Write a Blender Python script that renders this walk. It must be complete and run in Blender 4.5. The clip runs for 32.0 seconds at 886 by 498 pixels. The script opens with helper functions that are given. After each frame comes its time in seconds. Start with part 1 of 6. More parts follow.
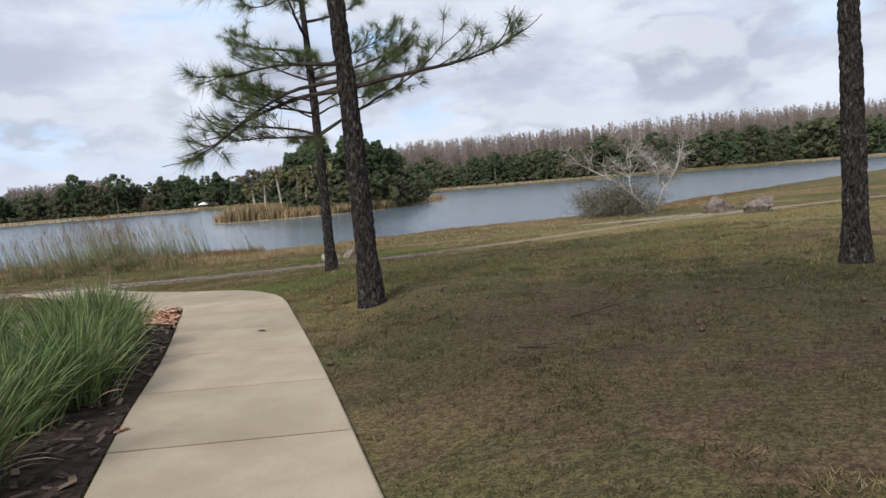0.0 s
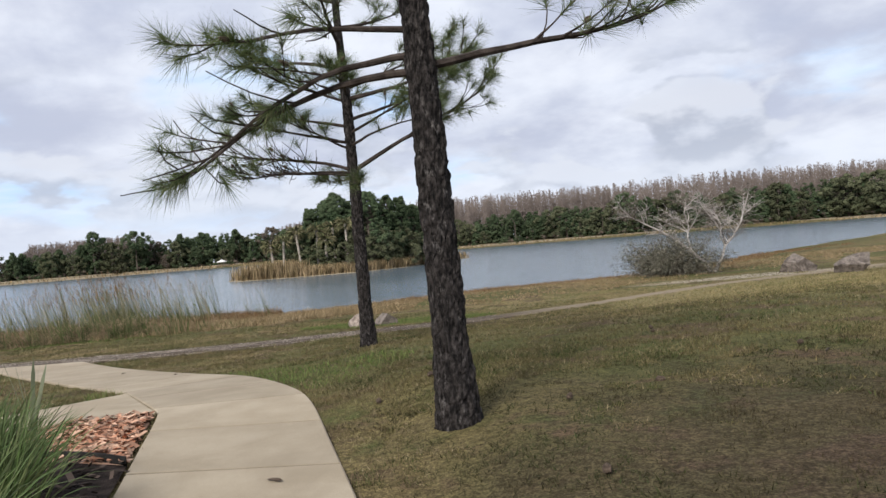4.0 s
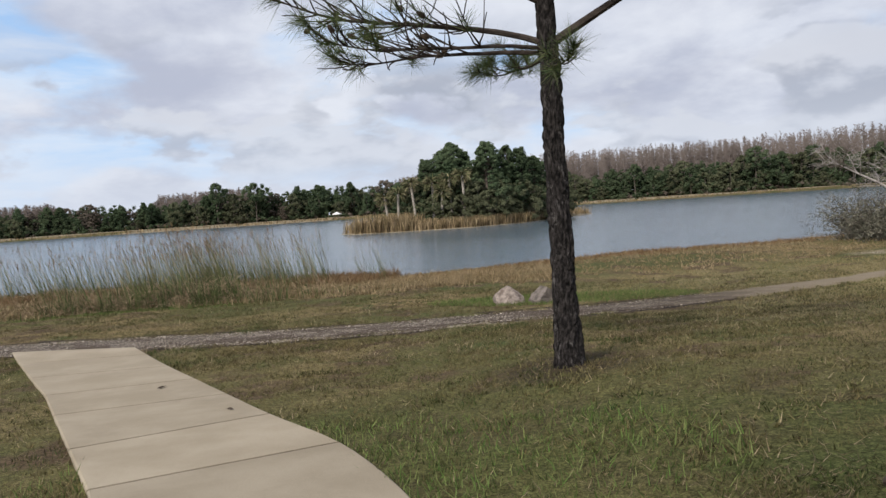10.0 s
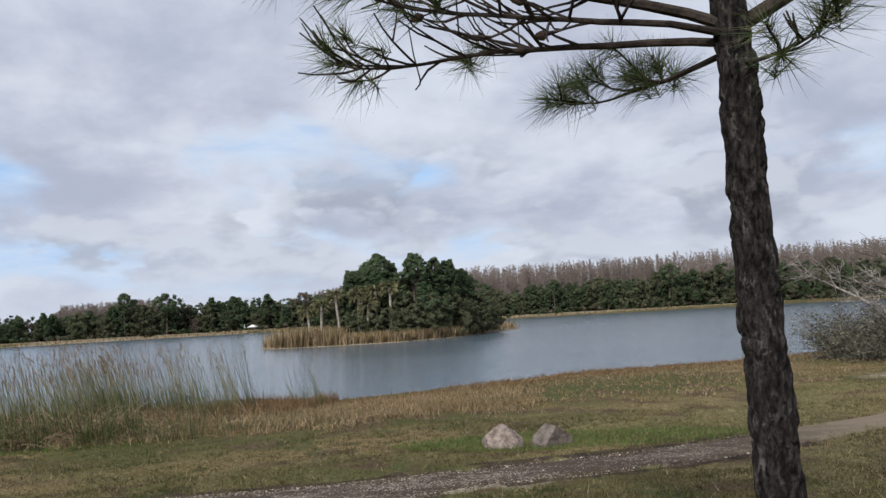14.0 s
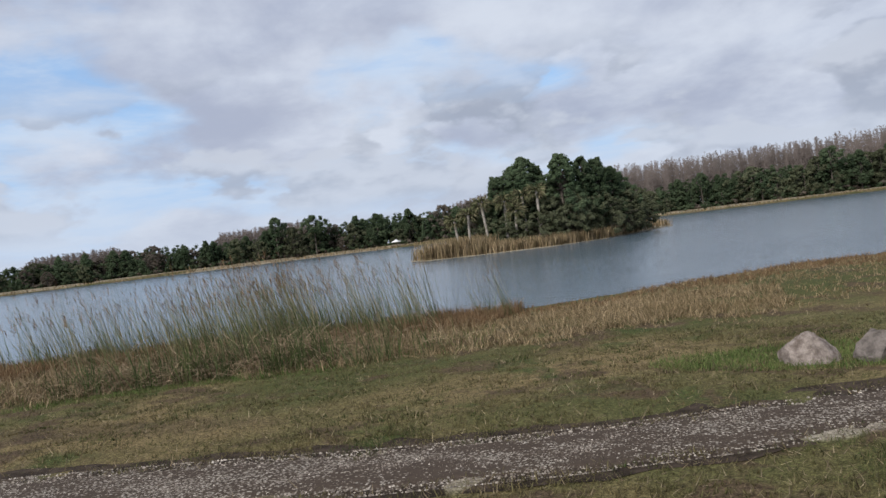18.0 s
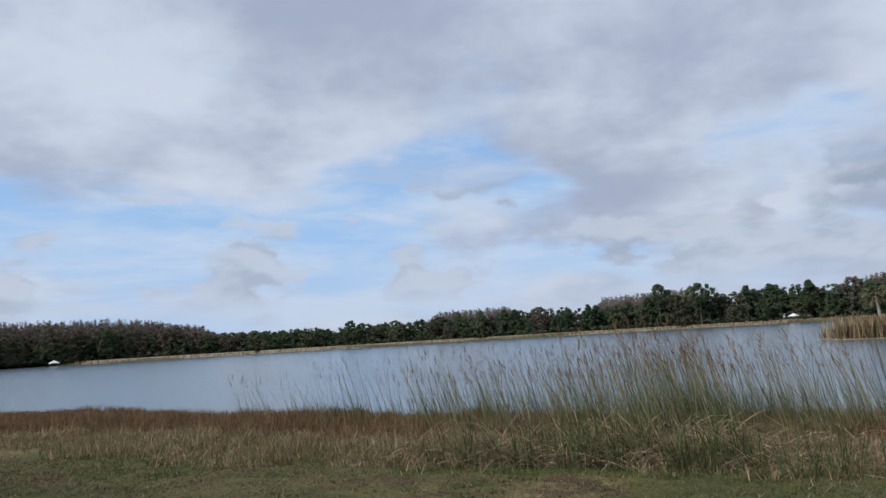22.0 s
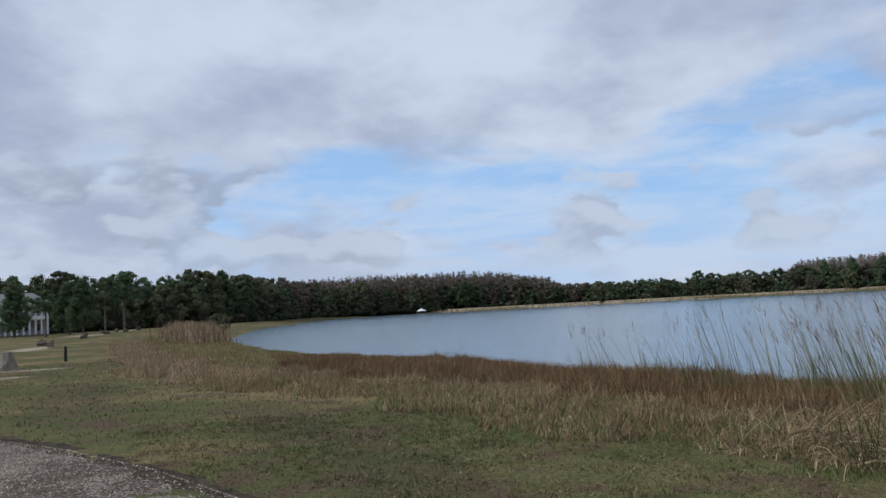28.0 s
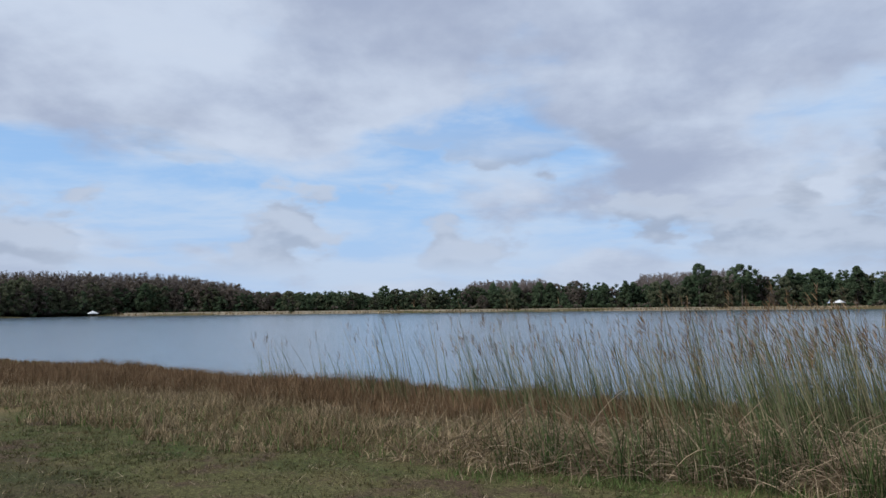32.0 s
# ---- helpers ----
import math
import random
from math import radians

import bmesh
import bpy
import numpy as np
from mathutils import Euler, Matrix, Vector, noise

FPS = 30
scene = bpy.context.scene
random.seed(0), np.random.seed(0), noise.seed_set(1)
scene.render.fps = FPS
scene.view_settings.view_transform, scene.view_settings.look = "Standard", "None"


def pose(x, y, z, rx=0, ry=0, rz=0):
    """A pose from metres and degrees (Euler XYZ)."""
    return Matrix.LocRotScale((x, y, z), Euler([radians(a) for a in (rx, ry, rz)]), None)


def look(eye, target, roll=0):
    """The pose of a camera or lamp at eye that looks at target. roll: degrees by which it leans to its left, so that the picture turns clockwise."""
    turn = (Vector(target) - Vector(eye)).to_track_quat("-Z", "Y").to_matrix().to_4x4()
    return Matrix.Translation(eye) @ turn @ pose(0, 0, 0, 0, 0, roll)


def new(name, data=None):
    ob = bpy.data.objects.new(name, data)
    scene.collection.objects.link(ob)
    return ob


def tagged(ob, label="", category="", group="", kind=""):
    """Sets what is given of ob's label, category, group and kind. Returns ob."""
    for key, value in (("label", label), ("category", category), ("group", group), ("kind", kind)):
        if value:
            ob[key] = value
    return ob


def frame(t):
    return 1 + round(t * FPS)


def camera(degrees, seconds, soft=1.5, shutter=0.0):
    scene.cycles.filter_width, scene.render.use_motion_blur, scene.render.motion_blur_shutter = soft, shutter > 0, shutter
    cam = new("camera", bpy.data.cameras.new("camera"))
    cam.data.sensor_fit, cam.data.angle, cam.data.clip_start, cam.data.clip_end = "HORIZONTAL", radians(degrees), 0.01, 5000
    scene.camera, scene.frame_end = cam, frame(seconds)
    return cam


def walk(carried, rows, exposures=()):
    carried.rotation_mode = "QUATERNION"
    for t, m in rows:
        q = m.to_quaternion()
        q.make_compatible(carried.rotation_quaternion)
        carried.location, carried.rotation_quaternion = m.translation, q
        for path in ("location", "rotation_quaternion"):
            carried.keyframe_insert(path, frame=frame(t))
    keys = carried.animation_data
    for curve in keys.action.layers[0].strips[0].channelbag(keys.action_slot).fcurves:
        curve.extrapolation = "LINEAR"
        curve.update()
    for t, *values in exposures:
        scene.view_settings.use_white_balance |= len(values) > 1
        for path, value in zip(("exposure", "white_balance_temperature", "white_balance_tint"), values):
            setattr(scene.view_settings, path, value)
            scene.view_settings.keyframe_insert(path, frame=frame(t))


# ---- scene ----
cam = camera(59.8, 32.0, soft=1.45)
PATH = [
    (0, (2.884, 1.283, 1.452), (2.715, 3.269, 1.286), -4.6),
    (0.5, (2.753, 1.789, 1.411), (2.554, 3.771, 1.240), -4.0),
    (1, (2.604, 2.242, 1.418), (2.490, 4.228, 1.213), -4.5),
    (1.5, (2.539, 2.620, 1.417), (2.381, 4.602, 1.198), -6.3),
    (2, (2.392, 3.053, 1.402), (2.133, 5.024, 1.190), -5.8),
    (2.5, (2.203, 3.554, 1.394), (2.028, 5.534, 1.171), -6.2),
    (3, (2.111, 3.988, 1.409), (1.954, 5.977, 1.265), -6.9),
    (3.5, (1.958, 4.385, 1.400), (1.741, 6.373, 1.373), -4.6),
    (5.5, (1.233, 6.185, 1.335), (1.112, 8.181, 1.332), -5.5),
    (6, (1.125, 6.639, 1.346), (0.995, 8.635, 1.315), -6.8),
    (6.5, (0.935, 7.053, 1.323), (0.778, 9.047, 1.299), -4.2),
    (7, (0.747, 7.448, 1.342), (0.581, 9.441, 1.373), -4.4),
    (7.5, (0.638, 7.881, 1.357), (0.375, 9.862, 1.419), -5.8),
    (8, (0.507, 8.309, 1.336), (0.197, 10.284, 1.379), -3.0),
    (8.5, (0.377, 8.741, 1.347), (0.062, 10.715, 1.413), -1.3),
    (9, (0.320, 9.239, 1.365), (-0.167, 11.178, 1.443), -2.4),
    (9.5, (0.123, 9.654, 1.311), (-0.418, 11.579, 1.263), -2.4),
    (10, (-0.102, 10.014, 1.318), (-0.593, 11.949, 1.210), -3.7),
    (10.5, (-0.299, 10.446, 1.325), (-0.832, 12.370, 1.214), -5.0),
    (11, (-0.490, 10.782, 1.314), (-0.946, 12.727, 1.224), -3.4),
    (11.5, (-0.721, 11.128, 1.333), (-1.030, 13.103, 1.270), -3.7),
    (12, (-0.919, 11.550, 1.340), (-1.274, 13.518, 1.317), -4.8),
    (12.5, (-1.112, 11.877, 1.332), (-1.480, 13.842, 1.390), -1.8),
    (13, (-1.337, 12.238, 1.360), (-1.597, 14.216, 1.503), -1.0),
    (13.5, (-1.514, 12.636, 1.367), (-1.743, 14.614, 1.554), -2.4),
    (15.5, (-2.379, 13.834, 1.315), (-2.847, 15.778, 1.343), -5.1),
    (16, (-2.628, 14.137, 1.302), (-3.170, 16.062, 1.275), -5.2),
    (16.5, (-2.841, 14.427, 1.267), (-3.560, 16.293, 1.196), -6.9),
    (17, (-3.078, 14.734, 1.276), (-3.964, 16.526, 1.222), -6.3),
    (17.5, (-3.317, 15.036, 1.264), (-4.067, 16.890, 1.211), -5.3),
    (18, (-3.501, 15.229, 1.251), (-4.128, 17.128, 1.218), -6.9),
    (18.5, (-3.703, 15.566, 1.279), (-4.407, 17.437, 1.325), -7.1),
    (19, (-3.914, 15.802, 1.251), (-4.651, 17.659, 1.346), -4.1),
    (19.5, (-4.104, 15.987, 1.263), (-4.893, 17.820, 1.399), -3.6),
    (20, (-4.327, 16.339, 1.236), (-5.299, 18.081, 1.383), -4.9),
    (20.5, (-4.511, 16.554, 1.227), (-5.626, 18.206, 1.388), -3.9),
    (21, (-4.777, 16.789, 1.249), (-5.935, 18.408, 1.444), -3.4),
    (21.5, (-4.929, 16.959, 1.241), (-6.211, 18.478, 1.460), -3.8),
    (22, (-5.070, 17.138, 1.252), (-6.489, 18.529, 1.478), -3.4),
    (22.5, (-5.333, 17.325, 1.243), (-6.791, 18.680, 1.441), -2.5),
    (23, (-5.551, 17.470, 1.204), (-7.070, 18.760, 1.373), -3.9),
    (23.5, (-5.755, 17.671, 1.225), (-7.364, 18.847, 1.401), -4.4),
    (24, (-5.940, 17.769, 1.200), (-7.594, 18.880, 1.376), -2.1),
    (24.5, (-6.235, 17.912, 1.191), (-7.915, 18.986, 1.343), -0.7),
    (25, (-6.531, 18.071, 1.142), (-8.293, 19.011, 1.258), -1.5),
    (25.5, (-6.752, 18.201, 1.157), (-8.589, 18.984, 1.272), -1.8),
    (27.5, (-7.427, 18.691, 1.147), (-9.312, 19.349, 1.264), -3.5),
    (28, (-7.529, 18.683, 1.170), (-9.413, 19.337, 1.320), -3.1),
    (28.5, (-7.556, 18.677, 1.171), (-9.447, 19.306, 1.340), -2.9),
    (29, (-7.554, 18.719, 1.166), (-9.445, 19.342, 1.354), -1.4),
    (29.5, (-7.564, 18.759, 1.162), (-9.428, 19.454, 1.367), -0.6),
    (30, (-7.580, 18.766, 1.149), (-9.413, 19.548, 1.320), -0.5),
    (30.5, (-7.593, 18.784, 1.139), (-9.361, 19.708, 1.277), -0.3),
    (31, (-7.650, 18.837, 1.145), (-9.325, 19.922, 1.278), -0.5),
    (31.5, (-7.629, 18.853, 1.142), (-9.217, 20.061, 1.280), -0.7),
    (32, (-7.621, 18.858, 1.134), (-9.110, 20.184, 1.284), -0.6),
]
walk(cam, [(t, look(eye, target, roll)) for t, eye, target, roll in PATH], exposures=[(0, 0.30, 6400, 10), (1, 0.20, 6400, 10), (2, 0.38, 6400, 10), (3, 0.38, 6450, 10), (8, 0.27, 6450, 10), (10, 0.18, 6500, 10), (12, 0.12, 6350, 10), (16, 0.04, 6350, 10), (18, 0.0, 6200, 9.5), (21, -0.15, 6000, 9), (24, -0.07, 5950, 8.5), (28, -0.12, 5850, 8), (32, -0.12, 5850, 8)])

# ---- world, sun ----
SUN_EL, SUN_AZ = radians(38), radians(200)
world = bpy.data.worlds.new("world")
scene.world = world
world.use_nodes = True


class Nodes:
    """Small helper to wire node trees."""

    def __init__(self, tree):
        self.tree = tree
        tree.nodes.clear()

    def add(self, kind, **kw):
        n = self.tree.nodes.new(kind)
        for k, v in kw.items():
            if k == "op":
                n.operation = v
            elif k == "blend":
                n.data_type, n.blend_type = "RGBA", v
            elif k == "noise_dim":
                n.noise_dimensions = v
            elif k == "feature":
                n.feature = v
        return n

    def link(self, a, b):
        self.tree.links.new(a, b)

    def put(self, sock, v):
        if isinstance(v, bpy.types.NodeSocket):
            self.link(v, sock)
        elif isinstance(v, (tuple, list)) and len(v) == 3 and sock.type == "RGBA":
            sock.default_value = (*v, 1)
        else:
            sock.default_value = v

    def math(self, op, a, b=0.0, clamp=False):
        n = self.add("ShaderNodeMath", op=op)
        n.use_clamp = clamp
        self.put(n.inputs[0], a)
        self.put(n.inputs[1], b)
        return n.outputs[0]

    def mix(self, f, a, b, blend="MIX"):
        n = self.add("ShaderNodeMix", blend=blend)
        self.put(n.inputs[0], f)
        self.put(n.inputs[6], a)
        self.put(n.inputs[7], b)
        return n.outputs[2]

    def noise(self, vec, scale, detail=3.0, rough=0.55, dist=0.0):
        n = self.add("ShaderNodeTexNoise")
        if vec is not None:
            self.link(vec, n.inputs["Vector"])
        n.inputs["Scale"].default_value = scale
        n.inputs["Detail"].default_value = detail
        n.inputs["Roughness"].default_value = rough
        n.inputs["Distortion"].default_value = dist
        return n.outputs[0]

    def ramp(self, fac, stops):
        n = self.add("ShaderNodeValToRGB")
        self.link(fac, n.inputs[0])
        el = n.color_ramp.elements
        while len(el) < len(stops):
            el.new(0.5)
        for e, (pos, col) in zip(el, stops):
            e.position = pos
            e.color = (*col, 1) if isinstance(col, tuple) else (col, col, col, 1)
        return n.outputs[0]

    def span(self, v, a, b, c=0.0, d=1.0, smooth=True):
        n = self.add("ShaderNodeMapRange")
        n.interpolation_type = "SMOOTHSTEP" if smooth else "LINEAR"
        n.clamp = True
        self.put(n.inputs[0], v)
        for i, q in enumerate((a, b, c, d)):
            n.inputs[1 + i].default_value = q
        return n.outputs[0]

    def mapped(self, vec, scale=(1, 1, 1), loc=(0, 0, 0), rot=(0, 0, 0)):
        n = self.add("ShaderNodeMapping")
        self.link(vec, n.inputs[0])
        n.inputs["Scale"].default_value = scale
        n.inputs["Location"].default_value = loc
        n.inputs["Rotation"].default_value = rot
        return n.outputs[0]


def build_sky():
    """Blue sky under broken layers of grey and white cloud, thinner towards the horizon in the west."""
    k = Nodes(world.node_tree)
    sky = k.add("ShaderNodeTexSky")
    sky.sky_type, sky.sun_disc = "NISHITA", False
    sky.sun_elevation, sky.sun_rotation = SUN_EL, SUN_AZ
    tc = k.add("ShaderNodeTexCoord").outputs["Generated"]
    sep = k.add("ShaderNodeSeparateXYZ")
    k.link(tc, sep.inputs[0])
    up = k.math("MAXIMUM", sep.outputs[2], 0.0)
    den = k.math("ADD", up, 0.30)
    comb = k.add("ShaderNodeCombineXYZ")
    k.link(k.math("DIVIDE", sep.outputs[0], den), comb.inputs[0])
    k.link(k.math("DIVIDE", sep.outputs[1], den), comb.inputs[1])
    flat = comb.outputs[0]
    # a high sheet of lumpy cloud, closed overhead and broken lower down
    sheet = k.noise(k.mapped(flat, (1.0, 1.0, 1), (3.1, 1.7, 0), (0, 0, 0.9)), 1.55, 7, 0.52, 0.15)
    low = k.noise(k.mapped(tc, (1, 1, 2.2), (7.3, 2.2, 0.4)), 1.6, 2, 0.5)
    cover = k.math("ADD", sheet, k.math("MULTIPLY", k.math("SUBTRACT", low, 0.5), 0.55))
    cover = k.math("ADD", cover, k.span(up, 0.17, 0.30, 0.0, 0.30))
    cover = k.math("ADD", cover, k.span(up, 0.10, 0.02, 0.0, 0.10))
    cover = k.math("ADD", cover, k.span(sep.outputs[0], -0.75, 0.25, -0.06, 0.12))
    mask = k.span(cover, 0.42, 0.56)
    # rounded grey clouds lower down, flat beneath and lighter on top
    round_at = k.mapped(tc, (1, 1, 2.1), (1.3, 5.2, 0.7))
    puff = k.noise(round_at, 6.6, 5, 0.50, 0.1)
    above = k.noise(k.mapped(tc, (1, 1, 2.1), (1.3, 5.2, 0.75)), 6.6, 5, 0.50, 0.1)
    window = k.math("MULTIPLY", k.span(up, 0.03, 0.07), k.span(up, 0.15, 0.26, 1.0, 0.0))
    puff_mask = k.math("MULTIPLY", k.span(puff, 0.475, 0.55), window)
    lump = k.noise(k.mapped(flat, (1.0, 1.0, 1), (0.4, 9.2, 0), (0, 0, 0.9)), 2.3, 7, 0.56, 0.1)
    broad = k.noise(k.mapped(flat, (1, 1, 1), (4.4, 1.2, 0)), 0.8, 3, 0.5)
    tone = k.math("ADD", k.math("MULTIPLY", lump, 0.65), k.math("MULTIPLY", broad, 0.35))
    white = k.mix(k.span(tone, 0.38, 0.62), (0.43, 0.46, 0.565), (0.70, 0.73, 0.80))
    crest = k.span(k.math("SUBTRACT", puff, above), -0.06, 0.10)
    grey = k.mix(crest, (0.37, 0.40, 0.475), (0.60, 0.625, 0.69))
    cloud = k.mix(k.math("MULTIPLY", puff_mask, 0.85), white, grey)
    blue = k.mix(1.0, sky.outputs[0], (0.15, 0.15, 0.15), "MULTIPLY")
    blue = k.mix(k.span(up, 0.0, 0.30), (0.50, 0.68, 0.88), blue)
    blue = k.mix(0.5, blue, (0.27, 0.50, 0.88))
    wisp = k.noise(k.mapped(tc, (1, 1, 5.0), (2.2, 0.4, 0.1)), 3.5, 6, 0.6, 0.3)
    blue = k.mix(k.span(wisp, 0.34, 0.62, 0.10, 0.85), blue, (0.66, 0.73, 0.83))
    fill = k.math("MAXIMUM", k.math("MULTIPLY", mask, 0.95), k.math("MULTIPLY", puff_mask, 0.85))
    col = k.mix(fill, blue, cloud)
    side = k.span(sep.outputs[0], -0.85, 0.2, 1.0, 0.98)
    tint = k.add("ShaderNodeCombineXYZ")
    for i in range(3):
        k.link(side, tint.inputs[i])
    col = k.mix(1.0, col, tint.outputs[0], "MULTIPLY")
    haze = k.span(up, 0.0, 0.15, 0.55, 0.0)
    col = k.mix(haze, col, (0.62, 0.67, 0.76))
    bg = k.add("ShaderNodeBackground")
    k.link(col, bg.inputs[0])
    bg.inputs[1].default_value = 1.0
    out = k.add("ShaderNodeOutputWorld")
    k.link(bg.outputs[0], out.inputs[0])


build_sky()
sun = new("sun", bpy.data.lights.new("sun", "SUN"))
sun.data.energy, sun.data.angle, sun.data.color = 3.1, radians(14), (1.0, 0.95, 0.88)
sun.matrix_basis = look((0, 0, 50), (50 * math.sin(SUN_AZ + math.pi), 50 * math.cos(SUN_AZ + math.pi), 50 - 50 * math.tan(SUN_EL)))
sun.location = (0, 0, 50)


# ---- materials ----
def material(name, col_a, col_b, scale=4.0, rough=0.85, bump=0.3, fine=60.0, spec=0.25, coords="Object", stretch=(1, 1, 1),
             island=None, metal=0.0, object_random=0.0, translucent=0.0, dirt=None):
    """Two colours mixed by a coarse and a fine noise, with bump. island: a third colour by mesh piece; dirt: stains of that colour."""
    m = bpy.data.materials.new(name)
    m.use_nodes = True
    k = Nodes(m.node_tree)
    tc = k.add("ShaderNodeTexCoord").outputs[coords]
    v = k.mapped(tc, stretch)
    n1 = k.noise(v, scale, 4, 0.6, 0.2)
    n2 = k.noise(v, fine, 3, 0.6)
    col = k.mix(k.span(n1, 0.32, 0.68), col_a, col_b)
    col = k.mix(0.45, col, k.mix(n2, (0.25, 0.25, 0.25), (1.6, 1.6, 1.6)), "MULTIPLY") if fine else col
    if island:
        g = k.add("ShaderNodeNewGeometry")
        col = k.mix(k.span(g.outputs["Random Per Island"], 0.15, 0.95), col, island)
        col = k.mix(0.85, col, k.mix(k.math("FRACT", k.math("MULTIPLY", g.outputs["Random Per Island"], 17.3)), (0.32, 0.32, 0.32), (1.58, 1.58, 1.58)), "MULTIPLY")
    if object_random:
        o = k.add("ShaderNodeObjectInfo")
        lo, hi = 1 - object_random, 1 + object_random
        col = k.mix(1.0, col, k.mix(o.outputs["Random"], (lo, lo, lo), (hi, hi, hi)), "MULTIPLY")
    if dirt:
        col = k.mix(k.span(k.noise(v, scale * 0.37, 5, 0.65, 0.5), 0.5, 0.72), col, dirt)
    b = k.add("ShaderNodeBsdfPrincipled")
    k.link(col, b.inputs["Base Color"])
    b.inputs["Roughness"].default_value = rough
    b.inputs["Metallic"].default_value = metal
    b.inputs["Specular IOR Level"].default_value = spec
    if bump:
        bn = k.add("ShaderNodeBump")
        bn.inputs["Strength"].default_value = bump
        bn.inputs["Distance"].default_value = 0.02
        k.link(k.math("ADD", n2, k.math("MULTIPLY", n1, 0.6)), bn.inputs["Height"])
        k.link(bn.outputs[0], b.inputs["Normal"])
    out = k.add("ShaderNodeOutputMaterial")
    if translucent:
        tr = k.add("ShaderNodeBsdfTranslucent")
        k.link(col, tr.inputs[0])
        mx = k.add("ShaderNodeMixShader")
        mx.inputs[0].default_value = translucent
        k.link(b.outputs[0], mx.inputs[1])
        k.link(tr.outputs[0], mx.inputs[2])
        k.link(mx.outputs[0], out.inputs[0])
    else:
        k.link(b.outputs[0], out.inputs[0])
    return m


def ground_material():
    """Dormant lawn: olive green, straw and brown in patches, bare earth here and there."""
    m = bpy.data.materials.new("lawn")
    m.use_nodes = True
    k = Nodes(m.node_tree)
    v = k.add("ShaderNodeTexCoord").outputs["Object"]
    big = k.noise(v, 0.16, 4, 0.6, 0.4)
    mid = k.noise(v, 0.9, 5, 0.65, 0.3)
    small = k.noise(v, 9, 4, 0.65)
    tiny = k.noise(v, 70, 3, 0.7)
    green = k.mix(small, (0.050, 0.062, 0.020), (0.125, 0.125, 0.045))
    straw = k.mix(small, (0.12, 0.088, 0.040), (0.30, 0.225, 0.115))
    brown = k.mix(small, (0.055, 0.038, 0.024), (0.16, 0.112, 0.068))
    col = k.mix(k.span(big, 0.38, 0.66), green, straw)
    col = k.mix(k.span(mid, 0.50, 0.62), col, brown)
    lush = k.noise(k.mapped(v, (1, 1, 1), (11.0, 4.0, 0)), 0.55, 5, 0.65, 0.4)
    col = k.mix(k.span(lush, 0.54, 0.66, 0.0, 0.85), col, k.mix(small, (0.038, 0.056, 0.016), (0.10, 0.125, 0.038)))
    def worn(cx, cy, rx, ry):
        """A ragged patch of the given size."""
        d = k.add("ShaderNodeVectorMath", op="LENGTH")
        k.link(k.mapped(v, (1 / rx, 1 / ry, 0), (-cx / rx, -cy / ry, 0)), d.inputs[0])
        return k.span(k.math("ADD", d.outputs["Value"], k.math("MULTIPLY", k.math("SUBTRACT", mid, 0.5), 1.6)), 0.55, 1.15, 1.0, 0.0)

    dry = k.mix(small, (0.16, 0.135, 0.062), (0.36, 0.295, 0.155))
    col = k.mix(k.math("MULTIPLY", worn(10.5, 24.5, 12.0, 7.5), 0.75), col, dry)
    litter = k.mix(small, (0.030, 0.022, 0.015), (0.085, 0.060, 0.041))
    # pine litter by the walk; the trees' shade is painted in with it
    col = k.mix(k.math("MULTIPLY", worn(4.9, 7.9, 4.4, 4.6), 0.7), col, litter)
    col = k.mix(k.math("MULTIPLY", worn(-0.6, 14.6, 2.4, 2.6), 0.6), col, green)
    col = k.mix(k.math("MULTIPLY", worn(-0.77, 16.78, 0.8, 0.8), 0.8), col, litter)
    for cx, cy, rx, ry in ((-15, 20.9, 4.5, 0.9), (-30, 16.2, 6.0, 1.1), (-21, 20.3, 3.0, 0.8), (-11, 22.6, 3.0, 0.5)):
        col = k.mix(k.math("MULTIPLY", worn(cx, cy, rx, ry), 0.4), col, litter)
    sand = k.mix(small, (0.30, 0.255, 0.20), (0.46, 0.40, 0.325))
    for cx, cy, rx, ry in ((-45.6, 12.5, 0.7, 2.2), (-40.3, 12.6, 0.8, 1.0), (-82, 6.6, 5.0, 1.6), (-121, 7.2, 8.0, 3.0), (-160, 10.0, 7.0, 2.5), (-6.2, 20.5, 1.4, 0.5), (-2.9, 21.5, 1.2, 0.45), (10, 32.6, 4.5, 1.3)):
        col = k.mix(k.math("MULTIPLY", worn(cx, cy, rx, ry), 0.85), col, sand)
    clot = k.noise(v, 24, 4, 0.7)
    col = k.mix(0.85, col, k.mix(k.span(clot, 0.36, 0.64), (0.52, 0.50, 0.47), (1.28, 1.28, 1.24)), "MULTIPLY")
    col = k.mix(0.8, col, k.mix(k.span(tiny, 0.32, 0.68), (0.35, 0.35, 0.35), (1.45, 1.45, 1.45)), "MULTIPLY")
    b = k.add("ShaderNodeBsdfPrincipled")
    k.link(col, b.inputs["Base Color"])
    b.inputs["Roughness"].default_value = 0.95
    b.inputs["Specular IOR Level"].default_value = 0.1
    bn = k.add("ShaderNodeBump")
    bn.inputs["Strength"].default_value = 0.4
    bn.inputs["Distance"].default_value = 0.04
    k.link(k.math("ADD", tiny, small), bn.inputs["Height"])
    k.link(bn.outputs[0], b.inputs["Normal"])
    out = k.add("ShaderNodeOutputMaterial")
    k.link(b.outputs[0], out.inputs[0])
    return m


